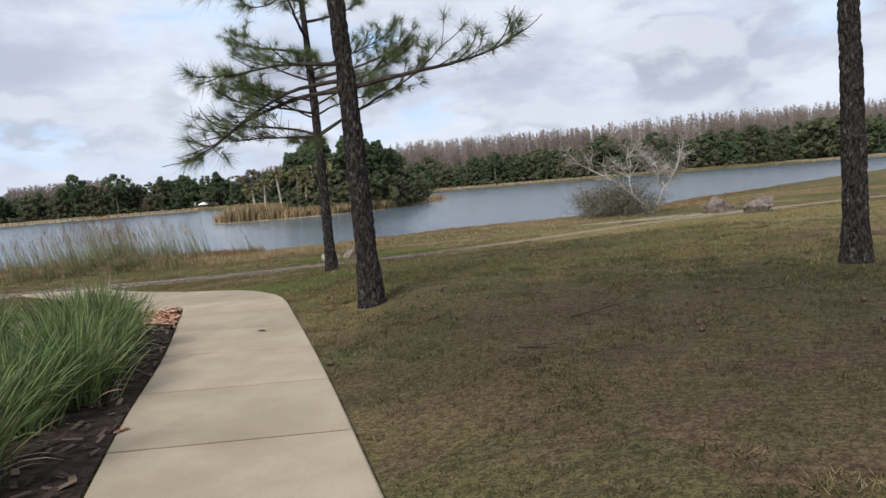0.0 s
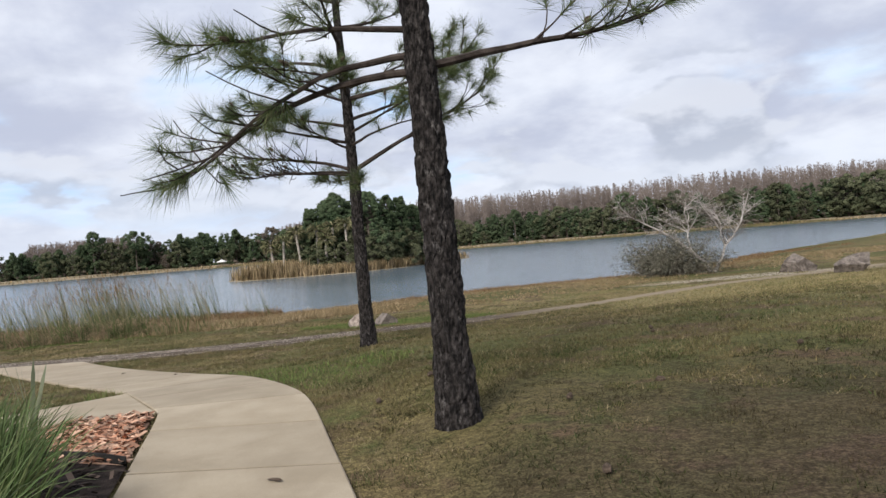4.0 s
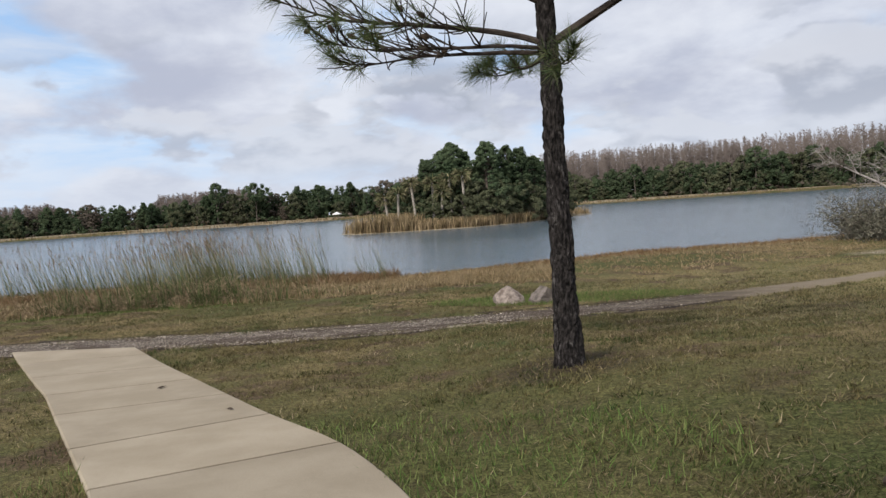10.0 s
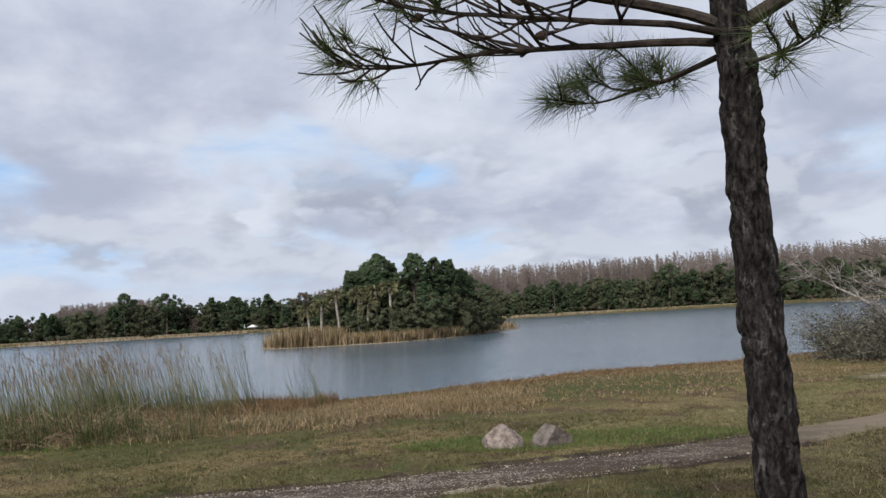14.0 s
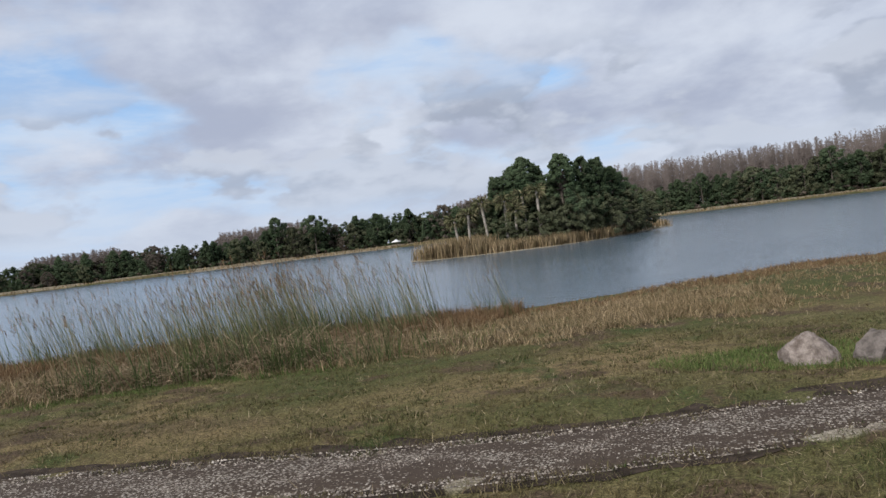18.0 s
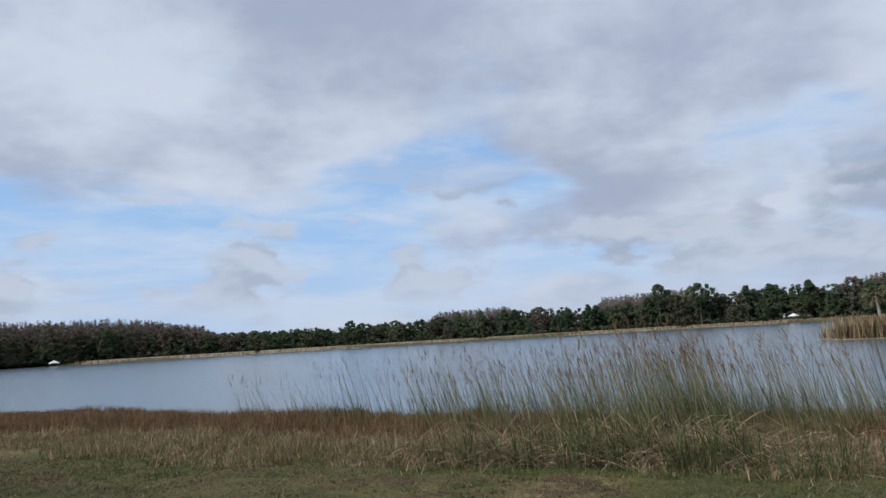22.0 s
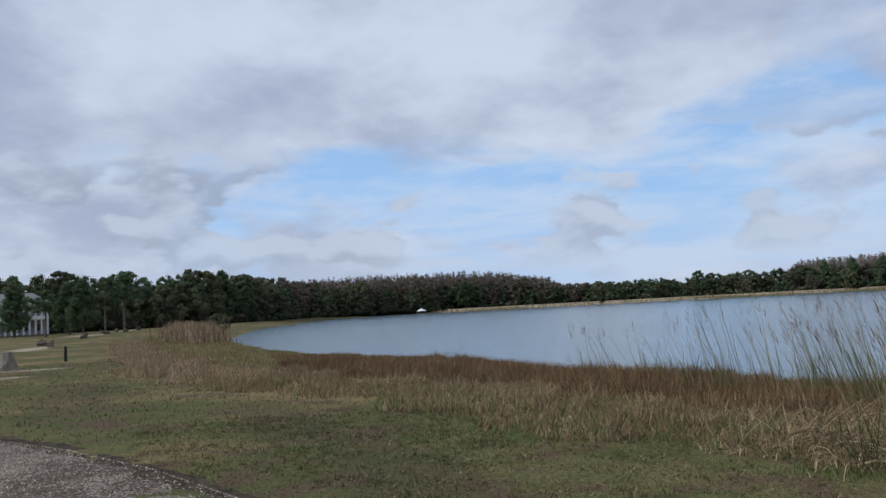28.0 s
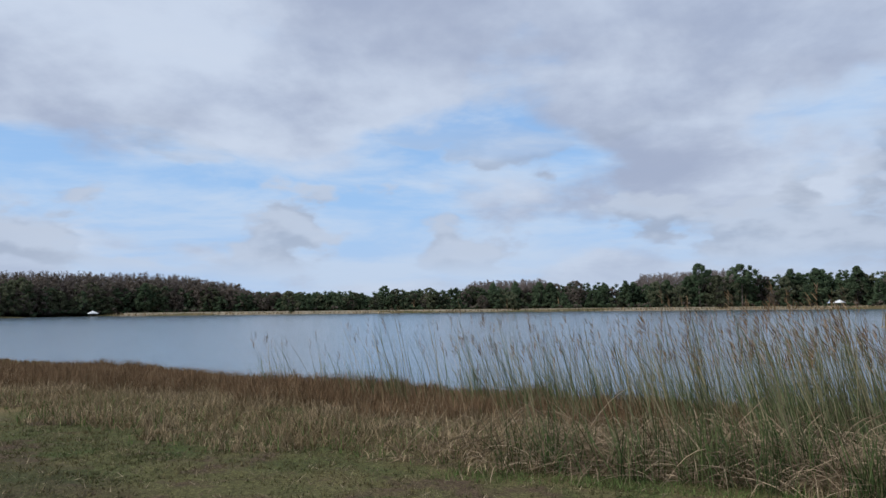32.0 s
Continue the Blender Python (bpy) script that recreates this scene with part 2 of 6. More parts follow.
def gravel_material():
    """Pale shell and stone chips pressed into dark soil, with bare streaks."""
    m = bpy.data.materials.new("gravel_bed")
    m.use_nodes = True
    k = Nodes(m.node_tree)
    v = k.add("ShaderNodeTexCoord").outputs["Object"]
    cell = k.add("ShaderNodeTexVoronoi")
    k.link(v, cell.inputs["Vector"])
    cell.inputs["Scale"].default_value = 42.0
    pick = k.add("ShaderNodeSeparateColor")
    k.link(cell.outputs["Color"], pick.inputs[0])
    patch = k.noise(k.mapped(v, (0.6, 1.3, 1), rot=(0, 0, -0.3)), 1.1, 6, 0.68, 0.5)
    soil = k.mix(k.noise(v, 30, 4, 0.65), (0.030, 0.021, 0.015), (0.105, 0.078, 0.058))
    chip = k.mix(pick.outputs[1], (0.16, 0.128, 0.098), (0.50, 0.445, 0.37))
    where = k.add("ShaderNodeSeparateXYZ")
    k.link(v, where.inputs[0])
    west = k.span(where.outputs[0], -12.0, -7.0, 0.30, 0.0)
    shown = k.math("GREATER_THAN", k.math("ADD", k.math("ADD", pick.outputs[0], west), k.span(patch, 0.38, 0.60, -0.62, 0.26)), 0.48)
    round_off = k.span(cell.outputs["Distance"], 0.35, 0.62, 1.0, 0.0)
    col = k.mix(k.math("MULTIPLY", shown, round_off), soil, chip)
    east = k.span(k.math("ADD", where.outputs[0], k.math("MULTIPLY", patch, 6.0)), 2.0, 6.0)
    col = k.mix(k.math("MULTIPLY", east, 0.85), col, k.mix(patch, (0.19, 0.148, 0.098), (0.32, 0.262, 0.185)))
    b = k.add("ShaderNodeBsdfPrincipled")
    k.link(col, b.inputs["Base Color"])
    b.inputs["Roughness"].default_value = 0.95
    b.inputs["Specular IOR Level"].default_value = 0.12
    bn = k.add("ShaderNodeBump")
    bn.inputs["Strength"].default_value = 0.8
    bn.inputs["Distance"].default_value = 0.015
    k.link(k.math("MULTIPLY", shown, round_off), bn.inputs["Height"])
    k.link(bn.outputs[0], b.inputs["Normal"])
    out = k.add("ShaderNodeOutputMaterial")
    k.link(b.outputs[0], out.inputs[0])
    return m


def bark_material():
    """Furrowed pine bark: near-black cracks, dark brown ridges, and pale grey flakes in upright patches."""
    m = bpy.data.materials.new("pine_bark")
    m.use_nodes = True
    k = Nodes(m.node_tree)
    v = k.add("ShaderNodeTexCoord").outputs["Object"]
    ridge = k.noise(k.mapped(v, (1, 1, 0.42)), 36, 5, 0.66, 0.25)
    flake = k.noise(k.mapped(v, (1, 1, 0.5)), 15, 5, 0.7, 0.3)
    fine = k.noise(k.mapped(v, (1, 1, 0.6)), 120, 3, 0.65)
    col = k.ramp(ridge, [(0.36, (0.006, 0.0055, 0.0055)), (0.47, (0.020, 0.0175, 0.0165)), (0.58, (0.044, 0.038, 0.036)), (0.72, (0.085, 0.076, 0.072))])
    col = k.mix(k.math("MULTIPLY", k.span(flake, 0.55, 0.66), k.span(ridge, 0.44, 0.60)), col, (0.135, 0.124, 0.118))
    col = k.mix(0.5, col, k.mix(fine, (0.35, 0.35, 0.35), (1.5, 1.5, 1.5)), "MULTIPLY")
    b = k.add("ShaderNodeBsdfPrincipled")
    k.link(col, b.inputs["Base Color"])
    b.inputs["Roughness"].default_value = 0.92
    b.inputs["Specular IOR Level"].default_value = 0.12
    bn = k.add("ShaderNodeBump")
    bn.inputs["Strength"].default_value = 1.0
    bn.inputs["Distance"].default_value = 0.02
    k.link(k.math("ADD", k.math("MULTIPLY", ridge, 1.4), k.math("MULTIPLY", fine, 0.4)), bn.inputs["Height"])
    k.link(bn.outputs[0], b.inputs["Normal"])
    out = k.add("ShaderNodeOutputMaterial")
    k.link(b.outputs[0], out.inputs[0])
    return m


def water_material():
    m = bpy.data.materials.new("lake_water")
    m.use_nodes = True
    k = Nodes(m.node_tree)
    v = k.add("ShaderNodeTexCoord").outputs["Object"]
    w1 = k.noise(k.mapped(v, (0.35, 1.6, 1), rot=(0, 0, 0.25)), 1.7, 5, 0.6, 0.6)
    w2 = k.noise(k.mapped(v, (0.05, 0.2, 1), rot=(0, 0, 0.15)), 0.30, 3, 0.5, 0.2)
    b = k.add("ShaderNodeBsdfPrincipled")
    b.inputs["Base Color"].default_value = (0.100, 0.138, 0.170, 1)
    b.inputs["Roughness"].default_value = 0.15
    b.inputs["IOR"].default_value = 1.45
    b.inputs["Specular IOR Level"].default_value = 0.5
    bn = k.add("ShaderNodeBump")
    k.link(k.span(w2, 0.40, 0.62, 0.50, 0.38), bn.inputs["Strength"])
    bn.inputs["Distance"].default_value = 0.08
    k.link(w1, bn.inputs["Height"])
    k.link(bn.outputs[0], b.inputs["Normal"])
    out = k.add("ShaderNodeOutputMaterial")
    k.link(b.outputs[0], out.inputs[0])
    return m


M = {
    "bare_oak": material("bare_oak_twig", (0.135, 0.118, 0.092), (0.200, 0.160, 0.128), 0.10, 0.95, 0, 0, 0.05, object_random=0.2, translucent=0.4),
    "thatch": material("thatch", (0.20, 0.158, 0.094), (0.32, 0.255, 0.16), 2, 0.9, 0, 0, 0.1, island=(0.12, 0.088, 0.052)),
    "lawn": ground_material(),
    "water": water_material(),
    "concrete": material("concrete", (0.310, 0.257, 0.184), (0.382, 0.322, 0.238), 1.3, 0.9, 0.25, 160, 0.2, object_random=0.09, dirt=(0.250, 0.205, 0.146)),
    "gravel": gravel_material(),
    "stone_chip": material("stone_chip", (0.26, 0.218, 0.175), (0.50, 0.44, 0.37), 6, 0.9, 0.2, 40, 0.2, island=(0.13, 0.102, 0.082)),
    "bark": bark_material(),
    "twig": material("pine_twig", (0.030, 0.024, 0.021), (0.075, 0.060, 0.052), 12, 0.95, 0.5, 70, 0.1),
    "needle": material("pine_needle", (0.040, 0.075, 0.026), (0.085, 0.135, 0.045), 1.2, 0.6, 0, 0, 0.3, island=(0.15, 0.165, 0.07), translucent=0.25),
    "cone": material("pine_cone", (0.05, 0.035, 0.025), (0.11, 0.08, 0.06), 30, 0.9, 0.5, 80),
    "dead_bark": material("dead_bark", (0.27, 0.245, 0.225), (0.44, 0.405, 0.375), 5, 0.9, 0.4, 50, 0.2, dirt=(0.20, 0.175, 0.16)),
    "shrub": material("grey_shrub", (0.060, 0.064, 0.045), (0.12, 0.115, 0.085), 2, 0.9, 0, 0, 0.1, island=(0.17, 0.155, 0.12)),
    "rock": material("limestone", (0.19, 0.152, 0.128), (0.40, 0.335, 0.29), 14, 0.92, 1.0, 70, 0.2, dirt=(0.12, 0.088, 0.07)),
    "rock_dark": material("dark_rock", (0.10, 0.084, 0.072), (0.23, 0.195, 0.17), 7, 0.92, 1.0, 50, 0.2, dirt=(0.055, 0.045, 0.038)),
    "rock_brown": material("brown_rock", (0.085, 0.062, 0.047), (0.17, 0.128, 0.10), 7, 0.92, 1.0, 50, 0.2, dirt=(0.05, 0.038, 0.03)),
    "rock_pale": material("flaky_stone", (0.30, 0.265, 0.185), (0.46, 0.41, 0.30), 9, 0.9, 0.8, 60, 0.15, object_random=0.3, dirt=(0.14, 0.115, 0.08)),
    "soil": material("track_soil", (0.028, 0.020, 0.014), (0.085, 0.062, 0.045), 4, 0.95, 1.0, 45, 0.1),
    "dry_turf": material("dry_turf_blade", (0.125, 0.135, 0.048), (0.30, 0.242, 0.122), 0.5, 0.85, 0, 0, 0.1, island=(0.28, 0.225, 0.115), translucent=0.15),
    "mulch": material("dark_mulch", (0.020, 0.015, 0.012), (0.060, 0.043, 0.035), 12, 0.95, 1.0, 60, 0.1),
    "mulch_chip": material("mulch_chip", (0.03, 0.022, 0.018), (0.075, 0.055, 0.045), 8, 0.95, 0.3, 50, 0.1, island=(0.13, 0.095, 0.075)),
    "red_chip": material("red_chip", (0.30, 0.13, 0.075), (0.42, 0.22, 0.14), 8, 0.9, 0.3, 50, 0.15, island=(0.52, 0.34, 0.24)),
    "sedge": material("clump_grass", (0.055, 0.098, 0.028), (0.105, 0.160, 0.052), 1.5, 0.6, 0, 0, 0.3, island=(0.15, 0.18, 0.075), translucent=0.2),
    "yucca": material("spike_leaf", (0.10, 0.12, 0.07), (0.16, 0.17, 0.10), 3, 0.6, 0.1, 30, 0.3),
    "turf": material("turf_blade", (0.033, 0.060, 0.014), (0.160, 0.122, 0.058), 1.3, 0.8, 0, 0, 0.15, island=(0.135, 0.117, 0.054), translucent=0.15),
    # darker copy of turf: thin worn blades with the pines' shade in their colour
    "turf_worn_shaded": material("worn_shaded_blade", (0.020, 0.038, 0.010), (0.066, 0.047, 0.027), 0.8, 0.8, 0, 0, 0.1, island=(0.075, 0.064, 0.035), translucent=0.1),
    "turf_green": material("green_turf", (0.060, 0.115, 0.025), (0.115, 0.165, 0.045), 0.8, 0.8, 0, 0, 0.15, island=(0.17, 0.19, 0.07), translucent=0.2),
    "reed": material("reed", (0.065, 0.094, 0.038), (0.150, 0.165, 0.075), 1.5, 0.7, 0, 0, 0.2, island=(0.270, 0.225, 0.125), translucent=0.2),
    "reed_green": material("reed_shoot", (0.040, 0.072, 0.020), (0.085, 0.120, 0.040), 1.5, 0.7, 0, 0, 0.2, island=(0.105, 0.120, 0.045), translucent=0.2),
    "straw": material("dead_reed", (0.24, 0.172, 0.108), (0.42, 0.325, 0.21), 2, 0.85, 0, 0, 0.1, island=(0.205, 0.148, 0.092), translucent=0.1),
    "brown": material("brown_sedge", (0.105, 0.062, 0.032), (0.195, 0.120, 0.064), 0.9, 0.85, 0, 0, 0.1, island=(0.230, 0.152, 0.084), translucent=0.1),
    "tan": material("tan_grass", (0.260, 0.185, 0.104), (0.420, 0.320, 0.195), 0.9, 0.85, 0, 0, 0.1, island=(0.170, 0.130, 0.066), translucent=0.1),
    "pale_rim": material("pale_rim_blade", (0.36, 0.265, 0.165), (0.52, 0.405, 0.27), 0.9, 0.85, 0, 0, 0.1, island=(0.34, 0.26, 0.16), translucent=0.1),
    "far_green": material("far_pine_leaf", (0.072, 0.105, 0.056), (0.128, 0.160, 0.088), 0.18, 0.95, 0, 0, 0.05, object_random=0.22, translucent=0.35),
    "oak_green": material("oak_leaf", (0.105, 0.118, 0.066), (0.160, 0.166, 0.098), 0.25, 0.95, 0, 0, 0.05, object_random=0.25, translucent=0.35),
    "cypress": material("bare_cypress", (0.165, 0.136, 0.120), (0.230, 0.190, 0.168), 0.08, 0.95, 0, 0.7, 0.05),
    "far_trunk": material("far_trunk", (0.09, 0.075, 0.062), (0.17, 0.145, 0.12), 2, 0.95, 0, 0, 0.1),
    "palm": material("palm_frond", (0.075, 0.090, 0.038), (0.135, 0.14, 0.065), 1, 0.8, 0, 0, 0.15, island=(0.22, 0.19, 0.11)),
    "palm_trunk": material("palm_trunk", (0.28, 0.25, 0.21), (0.42, 0.38, 0.33), 4, 0.95, 0.4, 30, 0.1),
    "bank": material("pale_bank", (0.20, 0.165, 0.11), (0.33, 0.275, 0.19), 0.3, 0.95, 0.4, 12, 0.1, dirt=(0.11, 0.105, 0.058)),
    "white_paint": material("white_paint", (0.72, 0.71, 0.68), (0.80, 0.79, 0.76), 2, 0.6, 0.05, 20, 0.3),
    "siding": material("pale_siding", (0.36, 0.38, 0.40), (0.44, 0.455, 0.47), 1, 0.7, 0.05, 20, 0.25),
    "shingle": material("grey_shingle", (0.13, 0.13, 0.135), (0.21, 0.21, 0.215), 3, 0.9, 0.3, 20, 0.2),
    "glass": material("dark_glass", (0.02, 0.025, 0.03), (0.035, 0.04, 0.045), 1, 0.1, 0, 0, 0.5),
    "wood": material("grey_wood", (0.16, 0.13, 0.10), (0.26, 0.22, 0.18), 5, 0.9, 0.4, 40, 0.15, stretch=(1, 1, 0.2)),
    "post_black": material("black_wood", (0.02, 0.019, 0.018), (0.045, 0.042, 0.04), 5, 0.85, 0.3, 40, 0.2),
}


# ---- geometry helpers ----
class Geo:
    """Collects vertices and faces of one mesh."""

    def __init__(self):
        self.v, self.f = [], []

    def face(self, *pts):
        n = len(self.v)
        self.v.extend(pts)
        self.f.append(tuple(range(n, n + len(pts))))

    def tube(self, pts, radii, sides=6, cap=True, wobble=0.0, rng=random):
        """A tapered tube along pts."""
        base = len(self.v)
        pts = [Vector(p) for p in pts]
        side = None
        for i, p in enumerate(pts):
            d = (pts[min(i + 1, len(pts) - 1)] - pts[max(i - 1, 0)]).normalized()
            if side is None:
                side = d.orthogonal().normalized()
            else:
                side = (side - d * side.dot(d)).normalized()
            other = d.cross(side)
            for s in range(sides):
                a = 2 * math.pi * s / sides
                r = radii[i] * (1 + (rng.uniform(-wobble, wobble) if wobble else 0))
                q = p + (side * math.cos(a) + other * math.sin(a)) * r
                self.v.append((q.x, q.y, q.z))
        for i in range(len(pts) - 1):
            for s in range(sides):
                a, b = base + i * sides + s, base + i * sides + (s + 1) % sides
                self.f.append((a, b, b + sides, a + sides))
        if cap:
            self.f.append(tuple(base + (len(pts) - 1) * sides + s for s in range(sides)))
            self.f.append(tuple(base + s for s in reversed(range(sides))))

    def box(self, lo, hi):
        x0, y0, z0 = lo
        x1, y1, z1 = hi
        n = len(self.v)
        self.v.extend([(x0, y0, z0), (x1, y0, z0), (x1, y1, z0), (x0, y1, z0), (x0, y0, z1), (x1, y0, z1), (x1, y1, z1), (x0, y1, z1)])
        for f in ((3, 2, 1, 0), (4, 5, 6, 7), (0, 1, 5, 4), (1, 2, 6, 5), (2, 3, 7, 6), (3, 0, 4, 7)):
            self.f.append(tuple(n + i for i in f))

    def blade(self, p, d, length, width, bend, rng, joints=2):
        """A grass blade from p towards d, bending by gravity."""
        p, d = Vector(p), Vector(d).normalized()
        w = d.cross(Vector((rng.uniform(-1, 1), rng.uniform(-1, 1), 0.2)))
        w = (w.normalized() if w.length > 1e-4 else Vector((1, 0, 0))) * (width / 2)
        n = len(self.v)
        for i in range(joints):
            f = 1 - 0.45 * i / joints
            self.v.extend([tuple(p - w * f), tuple(p + w * f)])
            p = p + d * (length / joints)
            d = (d + Vector((0, 0, -bend))).normalized()
        self.v.append(tuple(p))
        tip = p.copy()
        for i in range(joints - 1):
            a = n + 2 * i
            self.f.append((a, a + 1, a + 3, a + 2))
        a = n + 2 * (joints - 1)
        self.f.append((a, a + 1, a + 2))
        return tip

    def mesh(self, name, mat, smooth=False):
        me = bpy.data.meshes.new(name)
        me.from_pydata(self.v, [], self.f)
        me.materials.append(mat)
        if smooth:
            me.polygons.foreach_set("use_smooth", [True] * len(me.polygons))
        me.update()
        return me


def part(name, geo, mat, parent=None, label="", smooth=False, kind=""):
    """Links a Geo (or a ready mesh) as one mesh object under a thing or a part."""
    me = geo.mesh(name, mat, smooth) if isinstance(geo, Geo) else geo
    ob = new(name, me)
    if parent is not None:
        ob.parent = parent
    return tagged(ob, label=label, kind=kind)


def thing(name, loc, label, category, group="", kind=""):
    ob = new(name)
    ob.location = loc
    ob.empty_display_size = 0.2
    return tagged(ob, label=label, category=category, group=group, kind=kind)


def raw_mesh(name, verts, loops, sizes, mat, label="", category="", link=True):
    """One stuff mesh from arrays."""
    me = bpy.data.meshes.new(name)
    me.vertices.add(len(verts))
    me.vertices.foreach_set("co", np.ascontiguousarray(verts, dtype=np.float32).ravel())
    me.loops.add(len(loops))
    me.loops.foreach_set("vertex_index", loops.astype(np.int32))
    me.polygons.add(len(sizes))
    me.polygons.foreach_set("loop_start", (np.cumsum(sizes) - sizes).astype(np.int32))
    me.materials.append(mat)
    me.update(calc_edges=True)
    me.validate()
    return tagged(new(name, me), label, category, kind="stuff") if link else me


def lump_shell(cuts):
    """Corners of the triangles of a unit lump."""
    bm = bmesh.new()
    bmesh.ops.create_icosphere(bm, subdivisions=cuts, radius=1.0)
    tri = np.array([[v.co[:] for v in f.verts] for f in bm.faces])
    bm.free()
    return tri


SHELL = lump_shell(1)


def leaf_cloud(centres, radii, per, leaf, seed, squash=0.75):
    """Leaf faces, most of them turned outwards and up, round uneven lumps; a small dark-set core closes each lump."""
    r = np.random.RandomState(seed)
    m = len(centres)
    dirs = SHELL.reshape(-1, 3)
    phase = r.uniform(0, 6.28, (m, 1, 3))
    bulge = 0.90 + 0.16 * np.sin(dirs[None] * 4.1 + phase).sum(2)[..., None] / 1.7
    core = np.asarray(centres, float)[:, None] + dirs[None] * bulge * 0.66 * np.asarray(radii, float)[:, None, None] * np.array([1, 1, squash])
    C = np.repeat(np.asarray(centres, float), per, 0)
    rad = np.repeat(np.asarray(radii, float), per)
    n = len(C)
    d = r.normal(0, 1, (n, 3))
    d /= np.linalg.norm(d, axis=1)[:, None]
    P = C + d * (rad * r.uniform(0.62, 1.12, n))[:, None] * np.array([1, 1, squash])
    out = d + np.array([0, 0, 0.35]) + r.normal(0, 0.45, (n, 3))
    out /= np.linalg.norm(out, axis=1)[:, None]
    a = np.cross(out, r.normal(0, 1, (n, 3)))
    a *= (leaf * r.uniform(0.6, 1.4, n) / np.maximum(np.linalg.norm(a, axis=1), 1e-6))[:, None]
    b = np.cross(out, a)
    b *= (leaf * r.uniform(0.4, 0.9, n) / np.maximum(np.linalg.norm(b, axis=1), 1e-6))[:, None]
    V = np.stack([P - a * 0.6 - b * 0.5, P + a * 0.7 - b * 0.6, P + a * 0.35 + b * 0.8], 1)
    return np.concatenate([V.reshape(-1, 3), core.reshape(-1, 3)])


# ---- the plan ----
WATER = -1.05
TRACK = [(-200, -30), (-60, 0), (-30, 8.4), (-25, 11.8), (-22, 14.1), (-19.5, 15.8), (-17.2, 17.0), (-15.3, 17.75), (-13.1, 18.5), (-11, 19.5), (-9.5, 20.1), (-8, 20.4), (-6.2, 20.65), (-4.5, 21.1),
         (-2.6, 21.8), (-0.3, 22.85), (1.6, 24.15), (3.8, 25.8), (5.3, 27.2), (8, 29.5), (12, 31.7), (16, 34.0), (30, 40), (60, 50), (250, 90)]
BANK = [(-200, 4), (-90, 12.5), (-65, 14.6), (-52, 15.8), (-35, 17.5), (-28, 20.0), (-24, 21.6), (-21.5, 22.4), (-19, 23.2), (-16.7, 23.8), (-14.4, 24.4), (-13.2, 25.0),
        (-12, 25.7), (-10.9, 26.1), (-8.4, 26.7), (-6.8, 27.6), (-4.4, 28.3), (-2.3, 28.9), (-1, 30), (4.6, 33.4), (12, 39.3), (20, 46), (40, 60), (250, 120)]
SHORE = [(-160, 34), (-115, 27), (-91, 23.7), (-80, 23.6), (-59, 24.4), (-46.5, 26.7), (-37, 29.5), (-30, 30.8), (-23.5, 32.1), (-21, 33.0), (-16, 34), (-10.5, 35.6),
         (-7.9, 36.6), (-4.7, 39.2), (-0.6, 42.9), (6, 45.2), (10, 48.4), (17, 60), (27, 74), (55, 110), (66, 132)]
FAR = [(120, 170), (190, 215), (230, 260), (170, 285), (70, 296), (0, 302), (-60, 300), (-111, 292), (-150, 280), (-214, 240), (-268, 172), (-302, 110),
       (-290, 78), (-230, 55), (-180, 42)]
LAKE = np.array(SHORE + FAR, float)


def line(pts, x):
    a = np.array(pts, float)
    return np.interp(x, a[:, 0], a[:, 1])


def smooth01(v):
    v = np.clip(v, 0, 1)
    return v * v * (3 - 2 * v)


def edge_distance(x, y, poly):
    """Distance to a closed outline, and whether inside."""
    x, y = np.asarray(x, float), np.asarray(y, float)
    best = np.full(x.shape, 1e9)
    inside = np.zeros(x.shape, bool)
    for (ax, ay), (bx, by) in zip(poly, np.roll(poly, -1, 0)):
        dx, dy = bx - ax, by - ay
        u = np.clip(((x - ax) * dx + (y - ay) * dy) / (dx * dx + dy * dy), 0, 1)
        best = np.minimum(best, np.hypot(x - ax - u * dx, y - ay - u * dy))
        with np.errstate(divide="ignore", invalid="ignore"):
            inside ^= ((ay > y) != (by > y)) & (x < (bx - ax) * (y - ay) / (by - ay if by != ay else 1e-9) + ax)
    return best, inside


def height(x, y):
    """Height of the ground: level lawn, falling past the track to the lake."""
    x, y = np.asarray(x, float), np.asarray(y, float)
    yt, yb = line(TRACK, x), line(BANK, x)
    d, inside = edge_distance(x, y, LAKE)
    lawn = -0.50 * smooth01((y - (yt - 11.5)) / 11.0)
    verge = -0.50 - 0.16 * np.clip((y - yt) / np.maximum(yb - yt, 0.5), 0, 1)
    near = np.where(y < yt, lawn, verge)
    sh = np.clip(d / 7.0, 0, 1)
    bankz = WATER + 0.02 + (-0.66 - WATER) * sh
    near = np.where(y > yb, np.maximum(np.minimum(near, bankz), WATER + 0.02), near)
    far = WATER + 0.05 + np.minimum(d * 0.09, 1.0)
    w = smooth01((np.hypot(x + 5, y - 20) - 70) / 50)
    land = near * (1 - w) + far * w
    rise = smooth01((x - (1.1 - 0.36 * (y - 8.1))) / 1.5) * (1 - smooth01((y - 16) / 8)) * (1 - smooth01((x - 25) / 20))
    land = land + 0.15 * rise
    bed = WATER - np.minimum(0.25 * d, 1.6) - 0.02
    return np.where(inside, bed, land)


